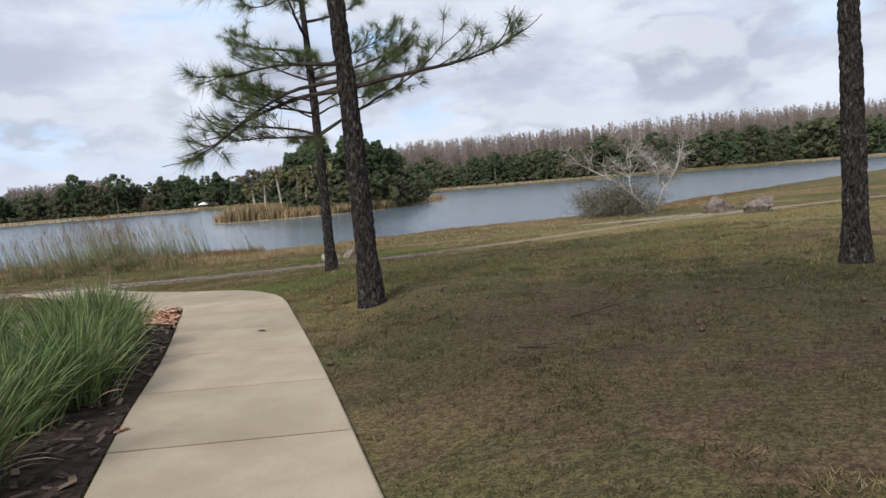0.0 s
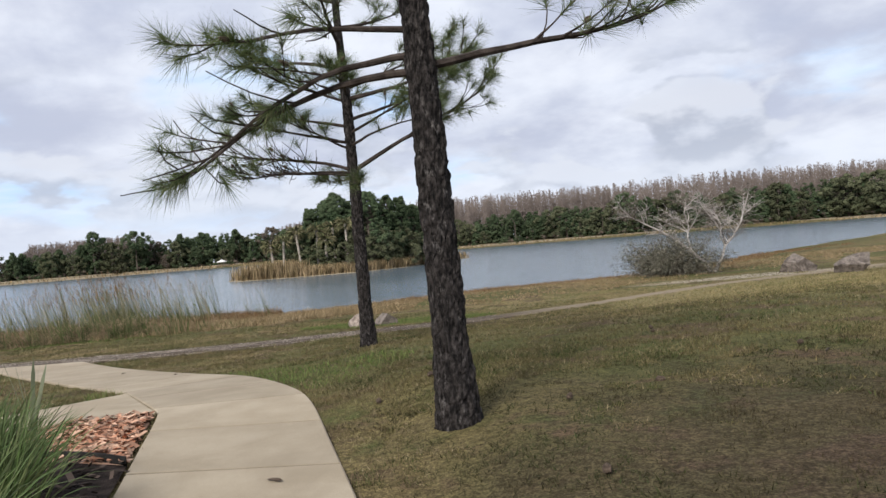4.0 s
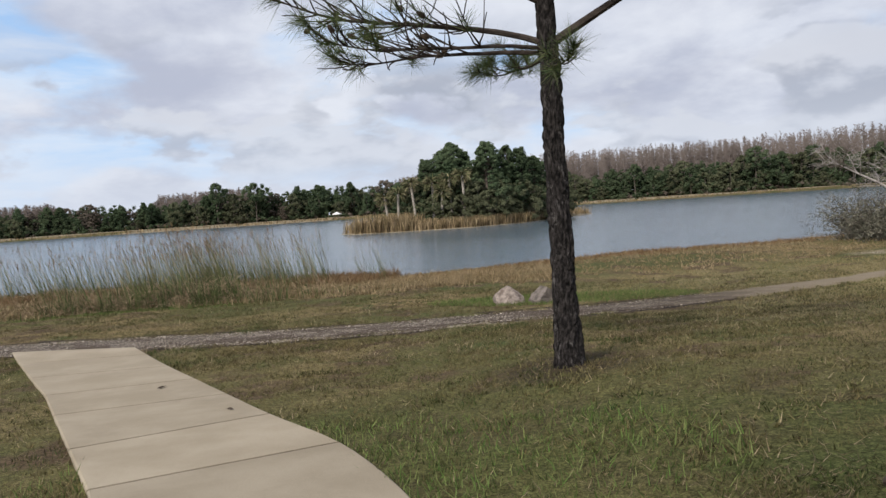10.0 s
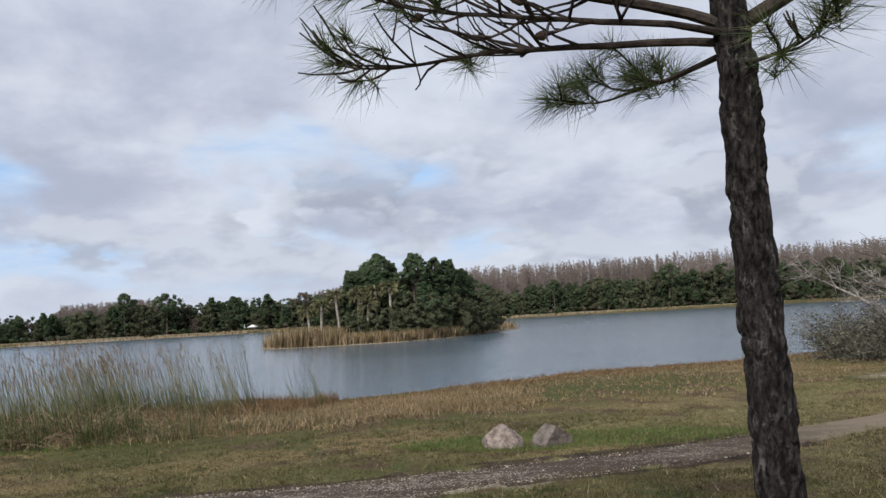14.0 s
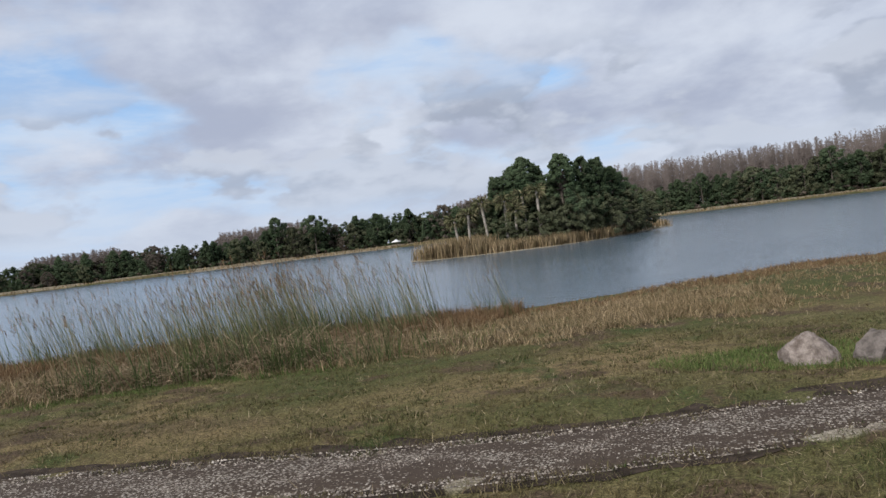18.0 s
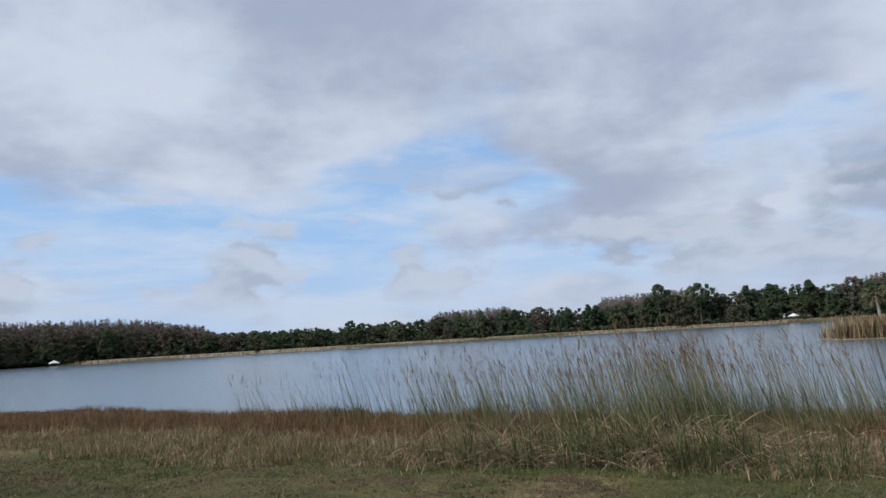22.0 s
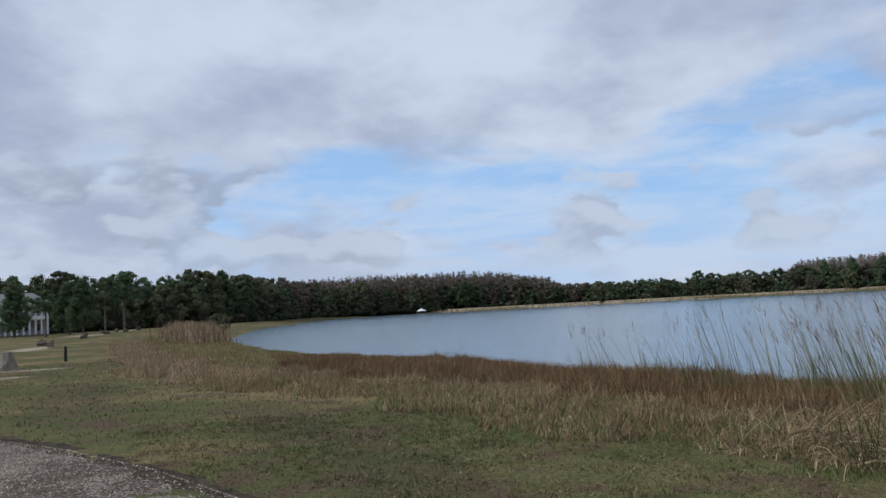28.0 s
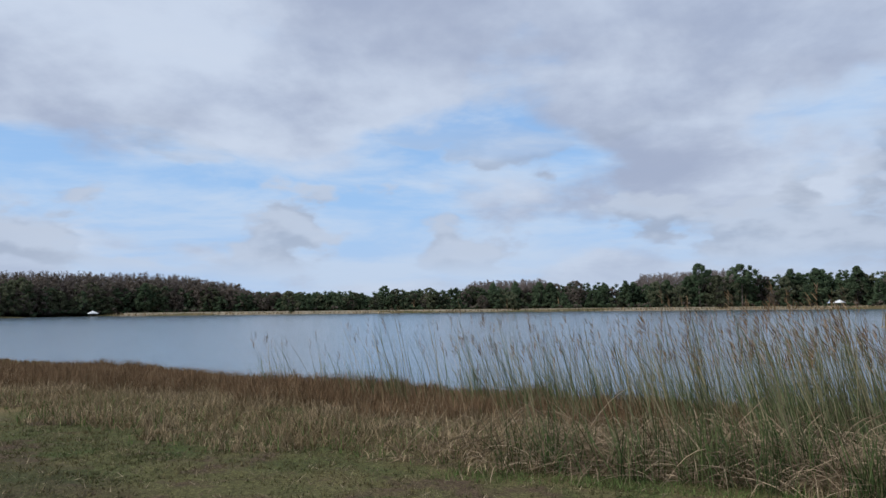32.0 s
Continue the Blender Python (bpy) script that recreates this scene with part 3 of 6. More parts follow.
def uneven(X, Y, scale=1.0):
    """Patchy growth between 0 and 1."""
    X, Y = X * scale, Y * scale
    a = np.sin(X * 1.31 + 1.7 * np.sin(Y * 0.93 + 0.4)) * np.sin(Y * 1.57 + 1.3 * np.sin(X * 0.71))
    b = np.sin(X * 3.7 + 2.1 * np.sin(Y * 2.9)) * np.sin(Y * 4.3 + 1.9 * np.sin(X * 3.1 + 1.0))
    c = np.sin(X * 9.1 + 2.0 * np.sin(Y * 7.7)) * np.sin(Y * 10.3 + 2.0 * np.sin(X * 8.3 + 2.0))
    return np.clip(0.5 + 0.32 * a + 0.30 * b + 0.22 * c, 0, 1)


def table(x0, x1, y0, y1, step):
    xs, ys = np.arange(x0, x1 + step, step), np.arange(y0, y1 + step, step)
    X, Y = np.meshgrid(xs, ys)
    return x0, y0, x1, y1, step, height(X, Y).tolist()


NEAR, WIDE = table(-36, 20, -3, 50, 0.25), table(-420, 300, -130, 380, 2.0)


def gz(x, y):
    """The ground's height at one place, from a table."""
    for x0, y0, x1, y1, step, h in (NEAR, WIDE):
        if x0 <= x < x1 and y0 <= y < y1:
            a, b = (x - x0) / step, (y - y0) / step
            i, j = int(a), int(b)
            a, b = a - i, b - j
            return (h[j][i] * (1 - a) + h[j][i + 1] * a) * (1 - b) + (h[j + 1][i] * (1 - a) + h[j + 1][i + 1] * a) * b
    return 0.0


# ---- ground, water ----
def graded(lo, hi, step, far):
    v = list(np.arange(lo, hi + 1e-6, step))
    s, a = step, hi
    while a < far:
        s *= 1.17
        a += s
        v.append(a)
    s, a = step, lo
    while a > -far:
        s *= 1.17
        a -= s
        v.insert(0, a)
    return np.array(v)


def build_ground():
    gx, gy = graded(-28, 14, 0.35, 2500), graded(-2, 40, 0.35, 2500)
    X, Y = np.meshgrid(gx, gy)
    Z = height(X, Y)
    near = (np.hypot(X + 5, Y - 18) < 60)
    rng = np.random.RandomState(3)
    Z = Z + np.where(near, rng.normal(0, 0.006, Z.shape), 0)
    nx, ny = len(gx), len(gy)
    verts = np.stack([X.ravel(), Y.ravel(), Z.ravel()], 1)
    i = np.arange(nx * ny).reshape(ny, nx)
    faces = np.stack([i[:-1, :-1].ravel(), i[:-1, 1:].ravel(), i[1:, 1:].ravel(), i[1:, :-1].ravel()], 1)
    me = bpy.data.meshes.new("ground")
    me.from_pydata(verts.tolist(), [], faces.tolist())
    me.materials.append(M["lawn"])
    me.polygons.foreach_set("use_smooth", [True] * len(me.polygons))
    ob = new("ground", me)
    tagged(ob, "dormant lawn in olive green and straw brown sloping to the lake", "lawn", kind="structure")
    g = Geo()
    n = 40
    for a in range(n):
        for b in range(n):
            x0, x1 = -340 + 600 * a / n, -340 + 600 * (a + 1) / n
            y0, y1 = 15 + 300 * b / n, 15 + 300 * (b + 1) / n
            g.face((x0, y0, WATER), (x1, y0, WATER), (x1, y1, WATER), (x0, y1, WATER))
    me = g.mesh("water", M["water"])
    bm = bmesh.new()
    bm.from_mesh(me)
    bmesh.ops.remove_doubles(bm, verts=bm.verts, dist=0.01)
    bm.to_mesh(me)
    bm.free()
    tagged(new("water", me), "rippled grey-blue lake water reflecting a cloudy sky", "lake", kind="structure")


build_ground()

# ---- sidewalk ----
LEFT_EDGE = [(2.05, 0.9), (1.40, 2.75), (0.80, 4.5), (0.17, 6.3), (-0.45, 8.25), (-1.12, 10.1), (-1.75, 11.72), (-2.35, 12.55), (-2.95, 13.38), (-3.95, 14.4), (-6.05, 16.55), (-9.46, 19.72)]
RIGHT_EDGE = [(3.45, 1.0), (2.82, 3.0), (2.23, 4.7), (1.62, 6.5), (0.99, 8.3), (0.33, 10.12), (-0.33, 11.88), (-0.90, 12.95), (-1.88, 14.35), (-3.02, 15.5), (-4.85, 17.4), (-7.44, 19.93)]


def along(pts, u):
    """The point at share u of a polyline smoothed by Catmull-Rom."""
    k = len(pts) - 1
    s = min(max(u, 0), 0.99999) * k
    i = int(s)
    f = s - i
    p = [Vector(pts[min(max(i + j, 0), k)]) for j in (-1, 0, 1, 2)]
    if pts is LEFT_EDGE and p[1].y > 11.6:
        return p[1].lerp(p[2], f)
    return 0.5 * ((2 * p[1]) + (p[2] - p[0]) * f + (2 * p[0] - 5 * p[1] + 4 * p[2] - p[3]) * f * f + (3 * p[1] - p[0] - 3 * p[2] + p[3]) * f ** 3)


def slab(name, rows, parent, thick=0.1, drop=0.0):
    """A concrete slab with eased edges; rows of (left, right) points."""
    g = Geo()
    lip = 0.012
    rings = []
    for i, (a, b) in enumerate(rows):
        a, b = Vector((a[0], a[1])), Vector((b[0], b[1]))
        za, zb = gz(*a) + 0.035 - drop, gz(*b) + 0.035 - drop
        w = (b - a).normalized() * lip
        rings.append([(a.x, a.y, za - thick), (a.x, a.y, za - 0.008), (a.x + w.x, a.y + w.y, za), (b.x - w.x, b.y - w.y, zb), (b.x, b.y, zb - 0.008), (b.x, b.y, zb - thick)])
    for r in rings:
        g.v.extend(r)
    for i in range(len(rings) - 1):
        for j in range(5):
            a = i * 6 + j
            g.f.append((a, a + 1, a + 7, a + 6)[::-1])
    g.f.append(tuple(range(6)))
    n = (len(rings) - 1) * 6
    g.f.append(tuple(n + j for j in reversed(range(6))))
    return part(name, g, M["concrete"], parent)


def build_walk():
    walk_ob = tagged(new("pavement"), "curving pale concrete sidewalk with tooled joints across the lawn", "sidewalk", kind="structure")
    m = 400
    path = [along(RIGHT_EDGE, i / m) for i in range(m + 1)]
    run = [0.0]
    for p, q in zip(path, path[1:]):
        run.append(run[-1] + (q - p).length)
    first = next(r for r, p in zip(run, path) if p.y > 5.70)
    cuts = [0.0] + [first + 1.37 * k for k in range(-4, 20) if 0.3 < first + 1.37 * k < run[-1] - 0.3] + [run[-1]]
    share = [float(np.interp(c, run, np.linspace(0, 1, m + 1))) for c in cuts]
    for i, (u0, u1) in enumerate(zip(share, share[1:])):
        rows = []
        for j in range(6):
            u = u0 + (u1 - u0) * j / 5
            a, b = along(LEFT_EDGE, u), along(RIGHT_EDGE, u)
            if j in (0, 5):
                nxt = along(LEFT_EDGE, min(u + 0.01, 1)) - along(LEFT_EDGE, max(u - 0.01, 0))
                push = nxt.normalized() * (0.014 if j == 0 else -0.014)
                a, b = a + push, b + push
            rows.append((a, b))
        slab("slab", rows, walk_ob)
    under = Geo()
    n = 120
    for i in range(n):
        q = [along(LEFT_EDGE, i / n), along(RIGHT_EDGE, i / n), along(RIGHT_EDGE, (i + 1) / n), along(LEFT_EDGE, (i + 1) / n)]
        mid = (q[0] + q[1] + q[2] + q[3]) / 4
        q = [p + (mid - p).normalized() * 0.03 for p in q]
        under.face(*[(p.x, p.y, gz(p.x, p.y) + 0.029) for p in q])
    part("joint_filler", under, M["mulch"], walk_ob, "dark earth in the joints")
    # branch path, butted against the walk and 4 mm lower
    slab("slab", [((-2.958, 13.37), (-1.768, 11.705)), ((-3.22, 12.86), (-2.12, 11.62)), ((-3.48, 12.36), (-2.42, 11.55)), ((-3.80, 11.85), (-2.84, 11.35))], walk_ob, drop=0.004)
    slab("slab", [((-3.82, 11.82), (-2.86, 11.33)), ((-4.4, 11.2), (-3.4, 10.8)), ((-5.0, 10.6), (-4.2, 10.1))], walk_ob, drop=0.004)



# ---- gravel track ----
def build_track():
    g = Geo()
    rng = random.Random(5)
    xs = np.concatenate([np.arange(-60, -24, 1.2), np.arange(-24, 12, 0.3), np.arange(12, 45, 1.2)])
    prev = None
    for x in xs:
        y = float(line(TRACK, x))
        d = Vector((0.2, float(line(TRACK, x + 0.1) - line(TRACK, x - 0.1)))).normalized()
        nrm = Vector((-d.y, d.x))
        hw = 0.62 - 0.22 * float(smooth01((x - 0.5) / 3)) + 0.75 * float(smooth01((-9 - x) / 5)) + rng.uniform(-0.10, 0.10)
        ring = []
        for j in range(7):
            o = (j / 6 * 2 - 1) * hw * (1 + (rng.uniform(-0.08, 0.08) if j in (0, 6) else 0))
            px, py = x + nrm.x * o, y + nrm.y * o
            ring.append((px, py, gz(px, py) + (0.012 if 0 < j < 6 else -0.02) + rng.uniform(0, 0.008)))
        if prev:
            for j in range(6):
                g.face(prev[j], ring[j], ring[j + 1], prev[j + 1])
        prev = ring
    soil, last = Geo(), None
    for x in xs[xs < 1.5]:
        y = float(line(TRACK, x))
        d = Vector((0.2, float(line(TRACK, x + 0.1) - line(TRACK, x - 0.1)))).normalized()
        nrm = Vector((-d.y, d.x))
        hw = 0.62 + 0.75 * float(smooth01((-9 - x) / 5))
        a, b = -hw - rng.uniform(0.0, 0.18 if x > -12 else 0.06), hw + (rng.uniform(0.12, 0.42) if x > -12 else rng.uniform(0.0, 0.12))
        ring = [(x + nrm.x * o, y + nrm.y * o, gz(x + nrm.x * o, y + nrm.y * o) + 0.006) for o in (a, a * 0.6, 0.0, b * 0.6, b)]
        if last:
            for j in range(4):
                soil.face(last[j], ring[j], ring[j + 1], last[j + 1])
        last = ring
    tagged(new("track_soil", soil.mesh("track_soil", M["soil"])), "dark bare soil along the edges of the gravel track", "soil", kind="structure")
    me = g.mesh("gravel_track", M["gravel"])
    ob = new("gravel_track", me)
    tagged(ob, "worn gravel track of pale and grey stones along the shore", "track", kind="structure")
    r = np.random.RandomState(6)
    n = 100000
    X = np.concatenate([r.uniform(-24, 1, n // 2), r.uniform(-21, -3, n - n // 2)])
    hw = 0.64 + 0.75 * smooth01((-9 - X) / 5)
    Y = line(TRACK, X) + np.clip(r.normal(0, 0.5, n), -1.0, 1.0) * hw
    keep = r.rand(n) < 0.40 + 0.60 * uneven(X, Y, 0.9)
    X, Y, hw = X[keep], Y[keep], hw[keep]
    n = len(X)
    Z = height(X, Y) + 0.008
    R = r.uniform(0.005, 0.014, n) * np.where(r.rand(n) < 0.06, 1.6, 1)
    A = r.uniform(0, 6.28, n)
    P = np.stack([X, Y, Z], 1)
    c, t = np.cos(A) * R, np.sin(A) * R
    o = np.zeros(n)
    base = [P + np.stack(q, 1) for q in ((c, t, o), (-t * 0.8, c * 0.8, o), (-c, -t, o), (t * 0.8, -c * 0.8, o))]
    top = P + np.stack([r.uniform(-0.4, 0.4, n) * R, r.uniform(-0.4, 0.4, n) * R, R * r.uniform(0.6, 1.0, n)], 1)
    block = np.stack(base + [top], 1)
    loops = (np.arange(n)[:, None] * 5 + np.array([0, 1, 4, 1, 2, 4, 2, 3, 4, 3, 0, 4])).ravel()
    raw_mesh("gravel", block.reshape(-1, 3), loops, np.full(n * 4, 3), M["stone_chip"], "loose pale and grey gravel stones on the track", "gravel")


build_walk()
build_track()


# ---- pines near the path ----
def needle_tuft(g, p, d, rng, n=46, length=0.24, width=0.0045):
    """A brush of long needles round the end of a twig."""
    p, d = Vector(p), Vector(d).normalized()
    side = d.orthogonal().normalized()
    other = d.cross(side)
    for _ in range(n):
        a, o = rng.uniform(0, 6.283), rng.uniform(0.15, 1.25)
        w = d * rng.uniform(0.25, 1.0) + (side * math.cos(a) + other * math.sin(a)) * o
        w.normalize()
        w.z -= 0.12
        s = p - d * rng.uniform(0, 0.13)
        L = length * rng.uniform(0.7, 1.15)
        e = w.cross(Vector((rng.uniform(-1, 1), rng.uniform(-1, 1), rng.uniform(-1, 1))))
        e = e.normalized() * width if e.length > 1e-4 else Vector((width, 0, 0))
        tip = s + w * L + Vector((0, 0, -0.03 * L))
        n0 = len(g.v)
        g.v.extend([tuple(s - e * 0.5), tuple(s + e * 0.5), tuple(tip)])
        g.f.append((n0, n0 + 1, n0 + 2))


def limb_path(start, az, length, rise, curl, rng, steps=9, kink=0.10, upturn=False):
    """A crooked limb: leaves at az degrees, rises by `rise` per metre, curling by `curl` towards its end."""
    a = radians(az)
    d = Vector((math.cos(a), math.sin(a), rise)).normalized()
    p = Vector(start)
    pts = [p.copy()]
    for i in range(steps):
        up = 0.13 if upturn and i >= steps * 0.66 else 0.0
        d = (d + Vector((rng.uniform(-kink, kink), rng.uniform(-kink, kink), curl / steps + up + rng.uniform(-kink, kink) * 0.6))).normalized()
        p = p + d * (length / steps)
        pts.append(p.copy())
    return pts


def build_pine(loc, tall, r0, lean, limbs, seed, label, needles=80, flare=1.35):
    """A slash pine: plated trunk, crooked limbs with twigs, and brushes of needles."""
    rng = random.Random(seed)
    tree = thing("pine_tree", loc, label, "tree", "pines by the sidewalk")
    steps = 16
    trunk_pts, trunk_r = [], []
    for i in range(steps + 1):
        u = i / steps
        h = u * tall
        trunk_pts.append(Vector((lean[0] * h + 0.012 * math.sin(h * 1.1 + seed), lean[1] * h + 0.012 * math.cos(h * 0.9 + seed), h - 0.06)))
        trunk_r.append(r0 * (1 - 0.80 * u) * (1 + (flare - 1) * math.exp(-h * 4.5)))
    def trunk_at(h):
        f = min(max(h / tall, 0), 0.9999) * steps
        i = int(f)
        return trunk_pts[i].lerp(trunk_pts[i + 1], f - i), trunk_r[i] * (1 - (f - i)) + trunk_r[i + 1] * (f - i)

    # bark furrows are modelled up to where the trunk leaves the view
    g = Geo()
    sides, hs = 52, []
    h = 0.0
    while h < tall:
        hs.append(h)
        h += 0.022 if h < 4.4 else 0.25
    for h in hs:
        c, r = trunk_at(h)
        for s in range(sides):
            t = 2 * math.pi * s / sides
            x, y = math.cos(t), math.sin(t)
            q = r
            if h < 4.6:
                v = Vector((x * r * 21 + seed, y * r * 21, h * 6.5))
                v += Vector(noise.noise_vector(v * 0.7)) * 0.55
                f = noise.voronoi(v)[0]
                crack = min(1.0, (f[1] - f[0]) * 3.2)
                flake = noise.noise(Vector((x * r * 50, y * r * 50 + seed, h * 34)))
                q = r * 0.90 + 0.025 * crack * (0.7 + 0.6 * noise.noise(v * 0.5)) + 0.004 * flake
            g.v.append((c.x + x * q, c.y + y * q, c.z))
    for i in range(len(hs) - 1):
        for s in range(sides):
            a, b = i * sides + s, i * sides + (s + 1) % sides
            g.f.append((a, b, b + sides, a + sides))
    part("trunk", g, M["bark"], tree, "dark furrowed pine trunk with flaking plates")
    crown, cones = Geo(), Geo()

    def at_height(h):
        f = min(max(h / tall, 0), 0.999) * steps
        i = int(f)
        return trunk_pts[i].lerp(trunk_pts[i + 1], f - i)

    for h, az, length, rise, curl, dense, rr in limbs:
        lg = Geo()
        pts = limb_path(at_height(h), az, length, rise, curl, rng, 11, 0.13, True)
        rad = [rr * (1 - 0.82 * i / (len(pts) - 1)) for i in range(len(pts))]
        lg.tube(pts, rad, 7, wobble=0.06, rng=rng)
        if dense > 0:
            needle_tuft(crown, pts[-1], pts[-1] - pts[-2], rng, needles)
        for _ in range(int(length * (16 if dense <= 1.0 else dense * 5.5))):
            u = rng.uniform(0.28, 0.98)
            i = min(int(u * (len(pts) - 1)), len(pts) - 2)
            s = pts[i].lerp(pts[i + 1], u * (len(pts) - 1) - i)
            d = (pts[i + 1] - pts[i]).normalized()
            sd = Vector((-d.y, d.x, 0)) * rng.choice((-1, 1))
            tl = length * rng.uniform(0.14, 0.34) * (1.15 - u * 0.5)
            w = (d * rng.uniform(0.3, 1.0) + sd * rng.uniform(0.2, 1.0) + Vector((0, 0, rng.uniform(-0.35, 0.5)))).normalized()
            tp = [s]
            for _j in range(4):
                w = (w + Vector((rng.uniform(-0.25, 0.25), rng.uniform(-0.25, 0.25), rng.uniform(-0.05, 0.30)))).normalized()
                tp.append(tp[-1] + w * tl / 4)
            lg.tube(tp, [rad[i] * 0.40 + 0.003, 0.007, 0.006, 0.005, 0.004], 5, cap=False)
            if rng.random() < (dense * 0.28 if dense <= 1.0 else min(1.0, dense * 0.75)):
                needle_tuft(crown, tp[-1], w, rng, needles)
                if rng.random() < 0.5:
                    needle_tuft(crown, tp[2], tp[3] - tp[2] + Vector((0, 0, 0.05)), rng, int(needles * 0.7))
            if rng.random() < 0.5:
                w2 = (w + Vector((rng.uniform(-1, 1), rng.uniform(-1, 1), rng.uniform(0, 0.6)))).normalized()
                t2 = [tp[2], tp[2] + w2 * tl * 0.3, tp[2] + w2 * tl * 0.5 + Vector((0, 0, tl * 0.12))]
                lg.tube(t2, [0.006, 0.005, 0.004], 4, cap=False)
                if rng.random() < (dense * 0.2 if dense <= 1.0 else min(1.0, dense * 0.6)):
                    needle_tuft(crown, t2[-1], w2, rng, needles)
            if rng.random() < 0.10:
                c = tp[-1] - w * 0.05
                cones.tube([c, c + w * 0.025, c + w * 0.06, c + w * 0.085], [0.012, 0.026, 0.020, 0.006], 7)
        part("limb", lg, M["twig"], tree)
    part("crown", crown, M["needle"], tree, "brushes of long green needles", kind="stuff")
    if cones.v:
        part("pine_cones", cones, M["cone"], tree, kind="stuff")
    return tree


def top_limbs(rng, lo, hi, n, length, dense=1.5):
    out = []
    for i in range(n):
        u = i / max(n - 1, 1)
        out.append((lo + (hi - lo) * u + rng.uniform(-0.15, 0.15), (i * 137.5 + rng.uniform(-25, 25)) % 360, length * (1.05 - 0.65 * u) * rng.uniform(0.8, 1.15),
                    rng.uniform(0.05, 0.45), rng.uniform(-0.1, 0.5), dense, 0.035 * (1.1 - 0.6 * u)))
    return out


R7 = random.Random(7)
build_pine((1.24, 10.28, gz(1.24, 10.28)), 9.5, 0.138, (-0.042, 0.02),
           [(2.60, 172, 2.35, 0.06, -1.05, 1.05, 0.032), (2.72, 182, 2.1, 0.08, -0.70, 1.02, 0.028), (2.9, 176, 1.7, 0.12, -0.45, 1.05, 0.026), (2.62, 12, 2.5, 0.16, 0.0, 1.1, 0.034), (3.7, 205, 1.5, 0.2, -0.35, 1.3, 0.028),
            (3.8, 140, 1.7, 0.20, -0.3, 1.3, 0.030), (3.7, 60, 1.9, 0.3, 0.0, 1.5, 0.028)] + top_limbs(R7, 3.9, 9.2, 17, 2.2, 1.3), 11, "slash pine with dark plated bark close to the sidewalk")
build_pine((-0.71, 16.68, gz(-0.71, 16.68)), 8.8, 0.108, (-0.022, 0.0),
           [(2.82, 194, 2.4, 0.30, -0.45, 0.75, 0.030), (2.74, 178, 2.1, 0.22, -0.40, 0.5, 0.022), (2.78, 205, 1.9, 0.15, -0.35, 0.5, 0.020), (2.80, -12, 2.7, 0.42, 0.12, 1.5, 0.040), (2.72, 118, 1.25, -0.15, 0.3, 1.5, 0.018),
            (2.65, -60, 0.7, -0.4, 0.5, 0.9, 0.013), (3.25, 205, 1.9, 0.25, 0.05, 1.5, 0.028), (3.50, 165, 1.8, 0.3, 0.1, 1.6, 0.028), (3.60, 20, 2.3, 0.30, 0.05, 1.6, 0.030),
            (3.20, -40, 1.8, 0.15, 0.1, 1.4, 0.024), (3.80, 95, 1.6, 0.2, 0.1, 1.4, 0.024), (3.15, 215, 1.5, 0.3, 0.0, 1.6, 0.022), (3.40, 330, 2.0, 0.35, 0.0, 1.6, 0.024), (3.90, 190, 1.7, 0.3, 0.0, 1.6, 0.024),
            (4.10, 5, 1.9, 0.3, 0.0, 1.6, 0.026), (4.00, 280, 1.5, 0.2, 0.1, 1.5, 0.022)]
           + top_limbs(R7, 4.0, 8.6, 13, 1.9, 1.3), 23, "slash pine with crooked lower limbs on the lawn near the track")
build_pine((6.95, 10.65, gz(6.95, 10.65)), 10, 0.148, (0.0, 0.0), [(3.3, -15, 1.5, -0.2, -0.5, 1.4, 0.022), (3.8, 20, 1.7, 0.0, -0.3, 1.4, 0.026)] + top_limbs(R7, 4.6, 9.6, 13, 2.0, 1.2), 31,
           "tall slash pine standing alone on the dry lawn", needles=34)


# ---- rocks ----
def build_rock(loc, size, seed, mat, label, group="", flat=0.0, turn=0.0, name="boulder", peak=False):
    """A fractured boulder: a cube chopped by random planes, roughened."""
    rng = random.Random(seed)
    bm = bmesh.new()
    bmesh.ops.create_cube(bm, size=2.0)
    for _ in range(8):
        n = Vector((rng.uniform(-1, 1), rng.uniform(-1, 1), rng.uniform(-0.3, 1))).normalized()
        if peak:
            n = Vector((n.x, n.y, abs(n.z) * 0.5 + 0.45)).normalized()
        co = n * rng.uniform(0.45, 0.85) * (0.75 if peak else 1.0)
        geom = bm.verts[:] + bm.edges[:] + bm.faces[:]
        r = bmesh.ops.bisect_plane(bm, geom=geom, plane_co=co, plane_no=n, clear_outer=True)
        edges = [e for e in r["geom_cut"] if isinstance(e, bmesh.types.BMEdge)]
        if edges:
            bmesh.ops.edgeloop_fill(bm, edges=edges)
    bmesh.ops.triangulate(bm, faces=bm.faces[:])
    bmesh.ops.subdivide_edges(bm, edges=bm.edges[:], cuts=5, use_grid_fill=True)
    for v in bm.verts:
        v.co += Vector(noise.noise_vector(v.co * 2.3 + Vector((seed, 0, 0)))) * 0.05 + Vector(noise.noise_vector(v.co * 5 + Vector((0, seed, 0)))) * 0.05 + Vector(noise.noise_vector(v.co * 14 + Vector((0, 0, seed)))) * 0.03
        v.co.x *= size[0] / 2
        v.co.y *= size[1] / 2
        v.co.z = (v.co.z + 0.8) * size[2] / 1.5
    me = bpy.data.meshes.new(name)
    bm.to_mesh(me)
    bm.free()
    me.materials.append(mat)
    ob = new(name, me)
    ob.location, ob.rotation_euler = loc, (0, flat, turn)
    return tagged(ob, label, "rock", group)


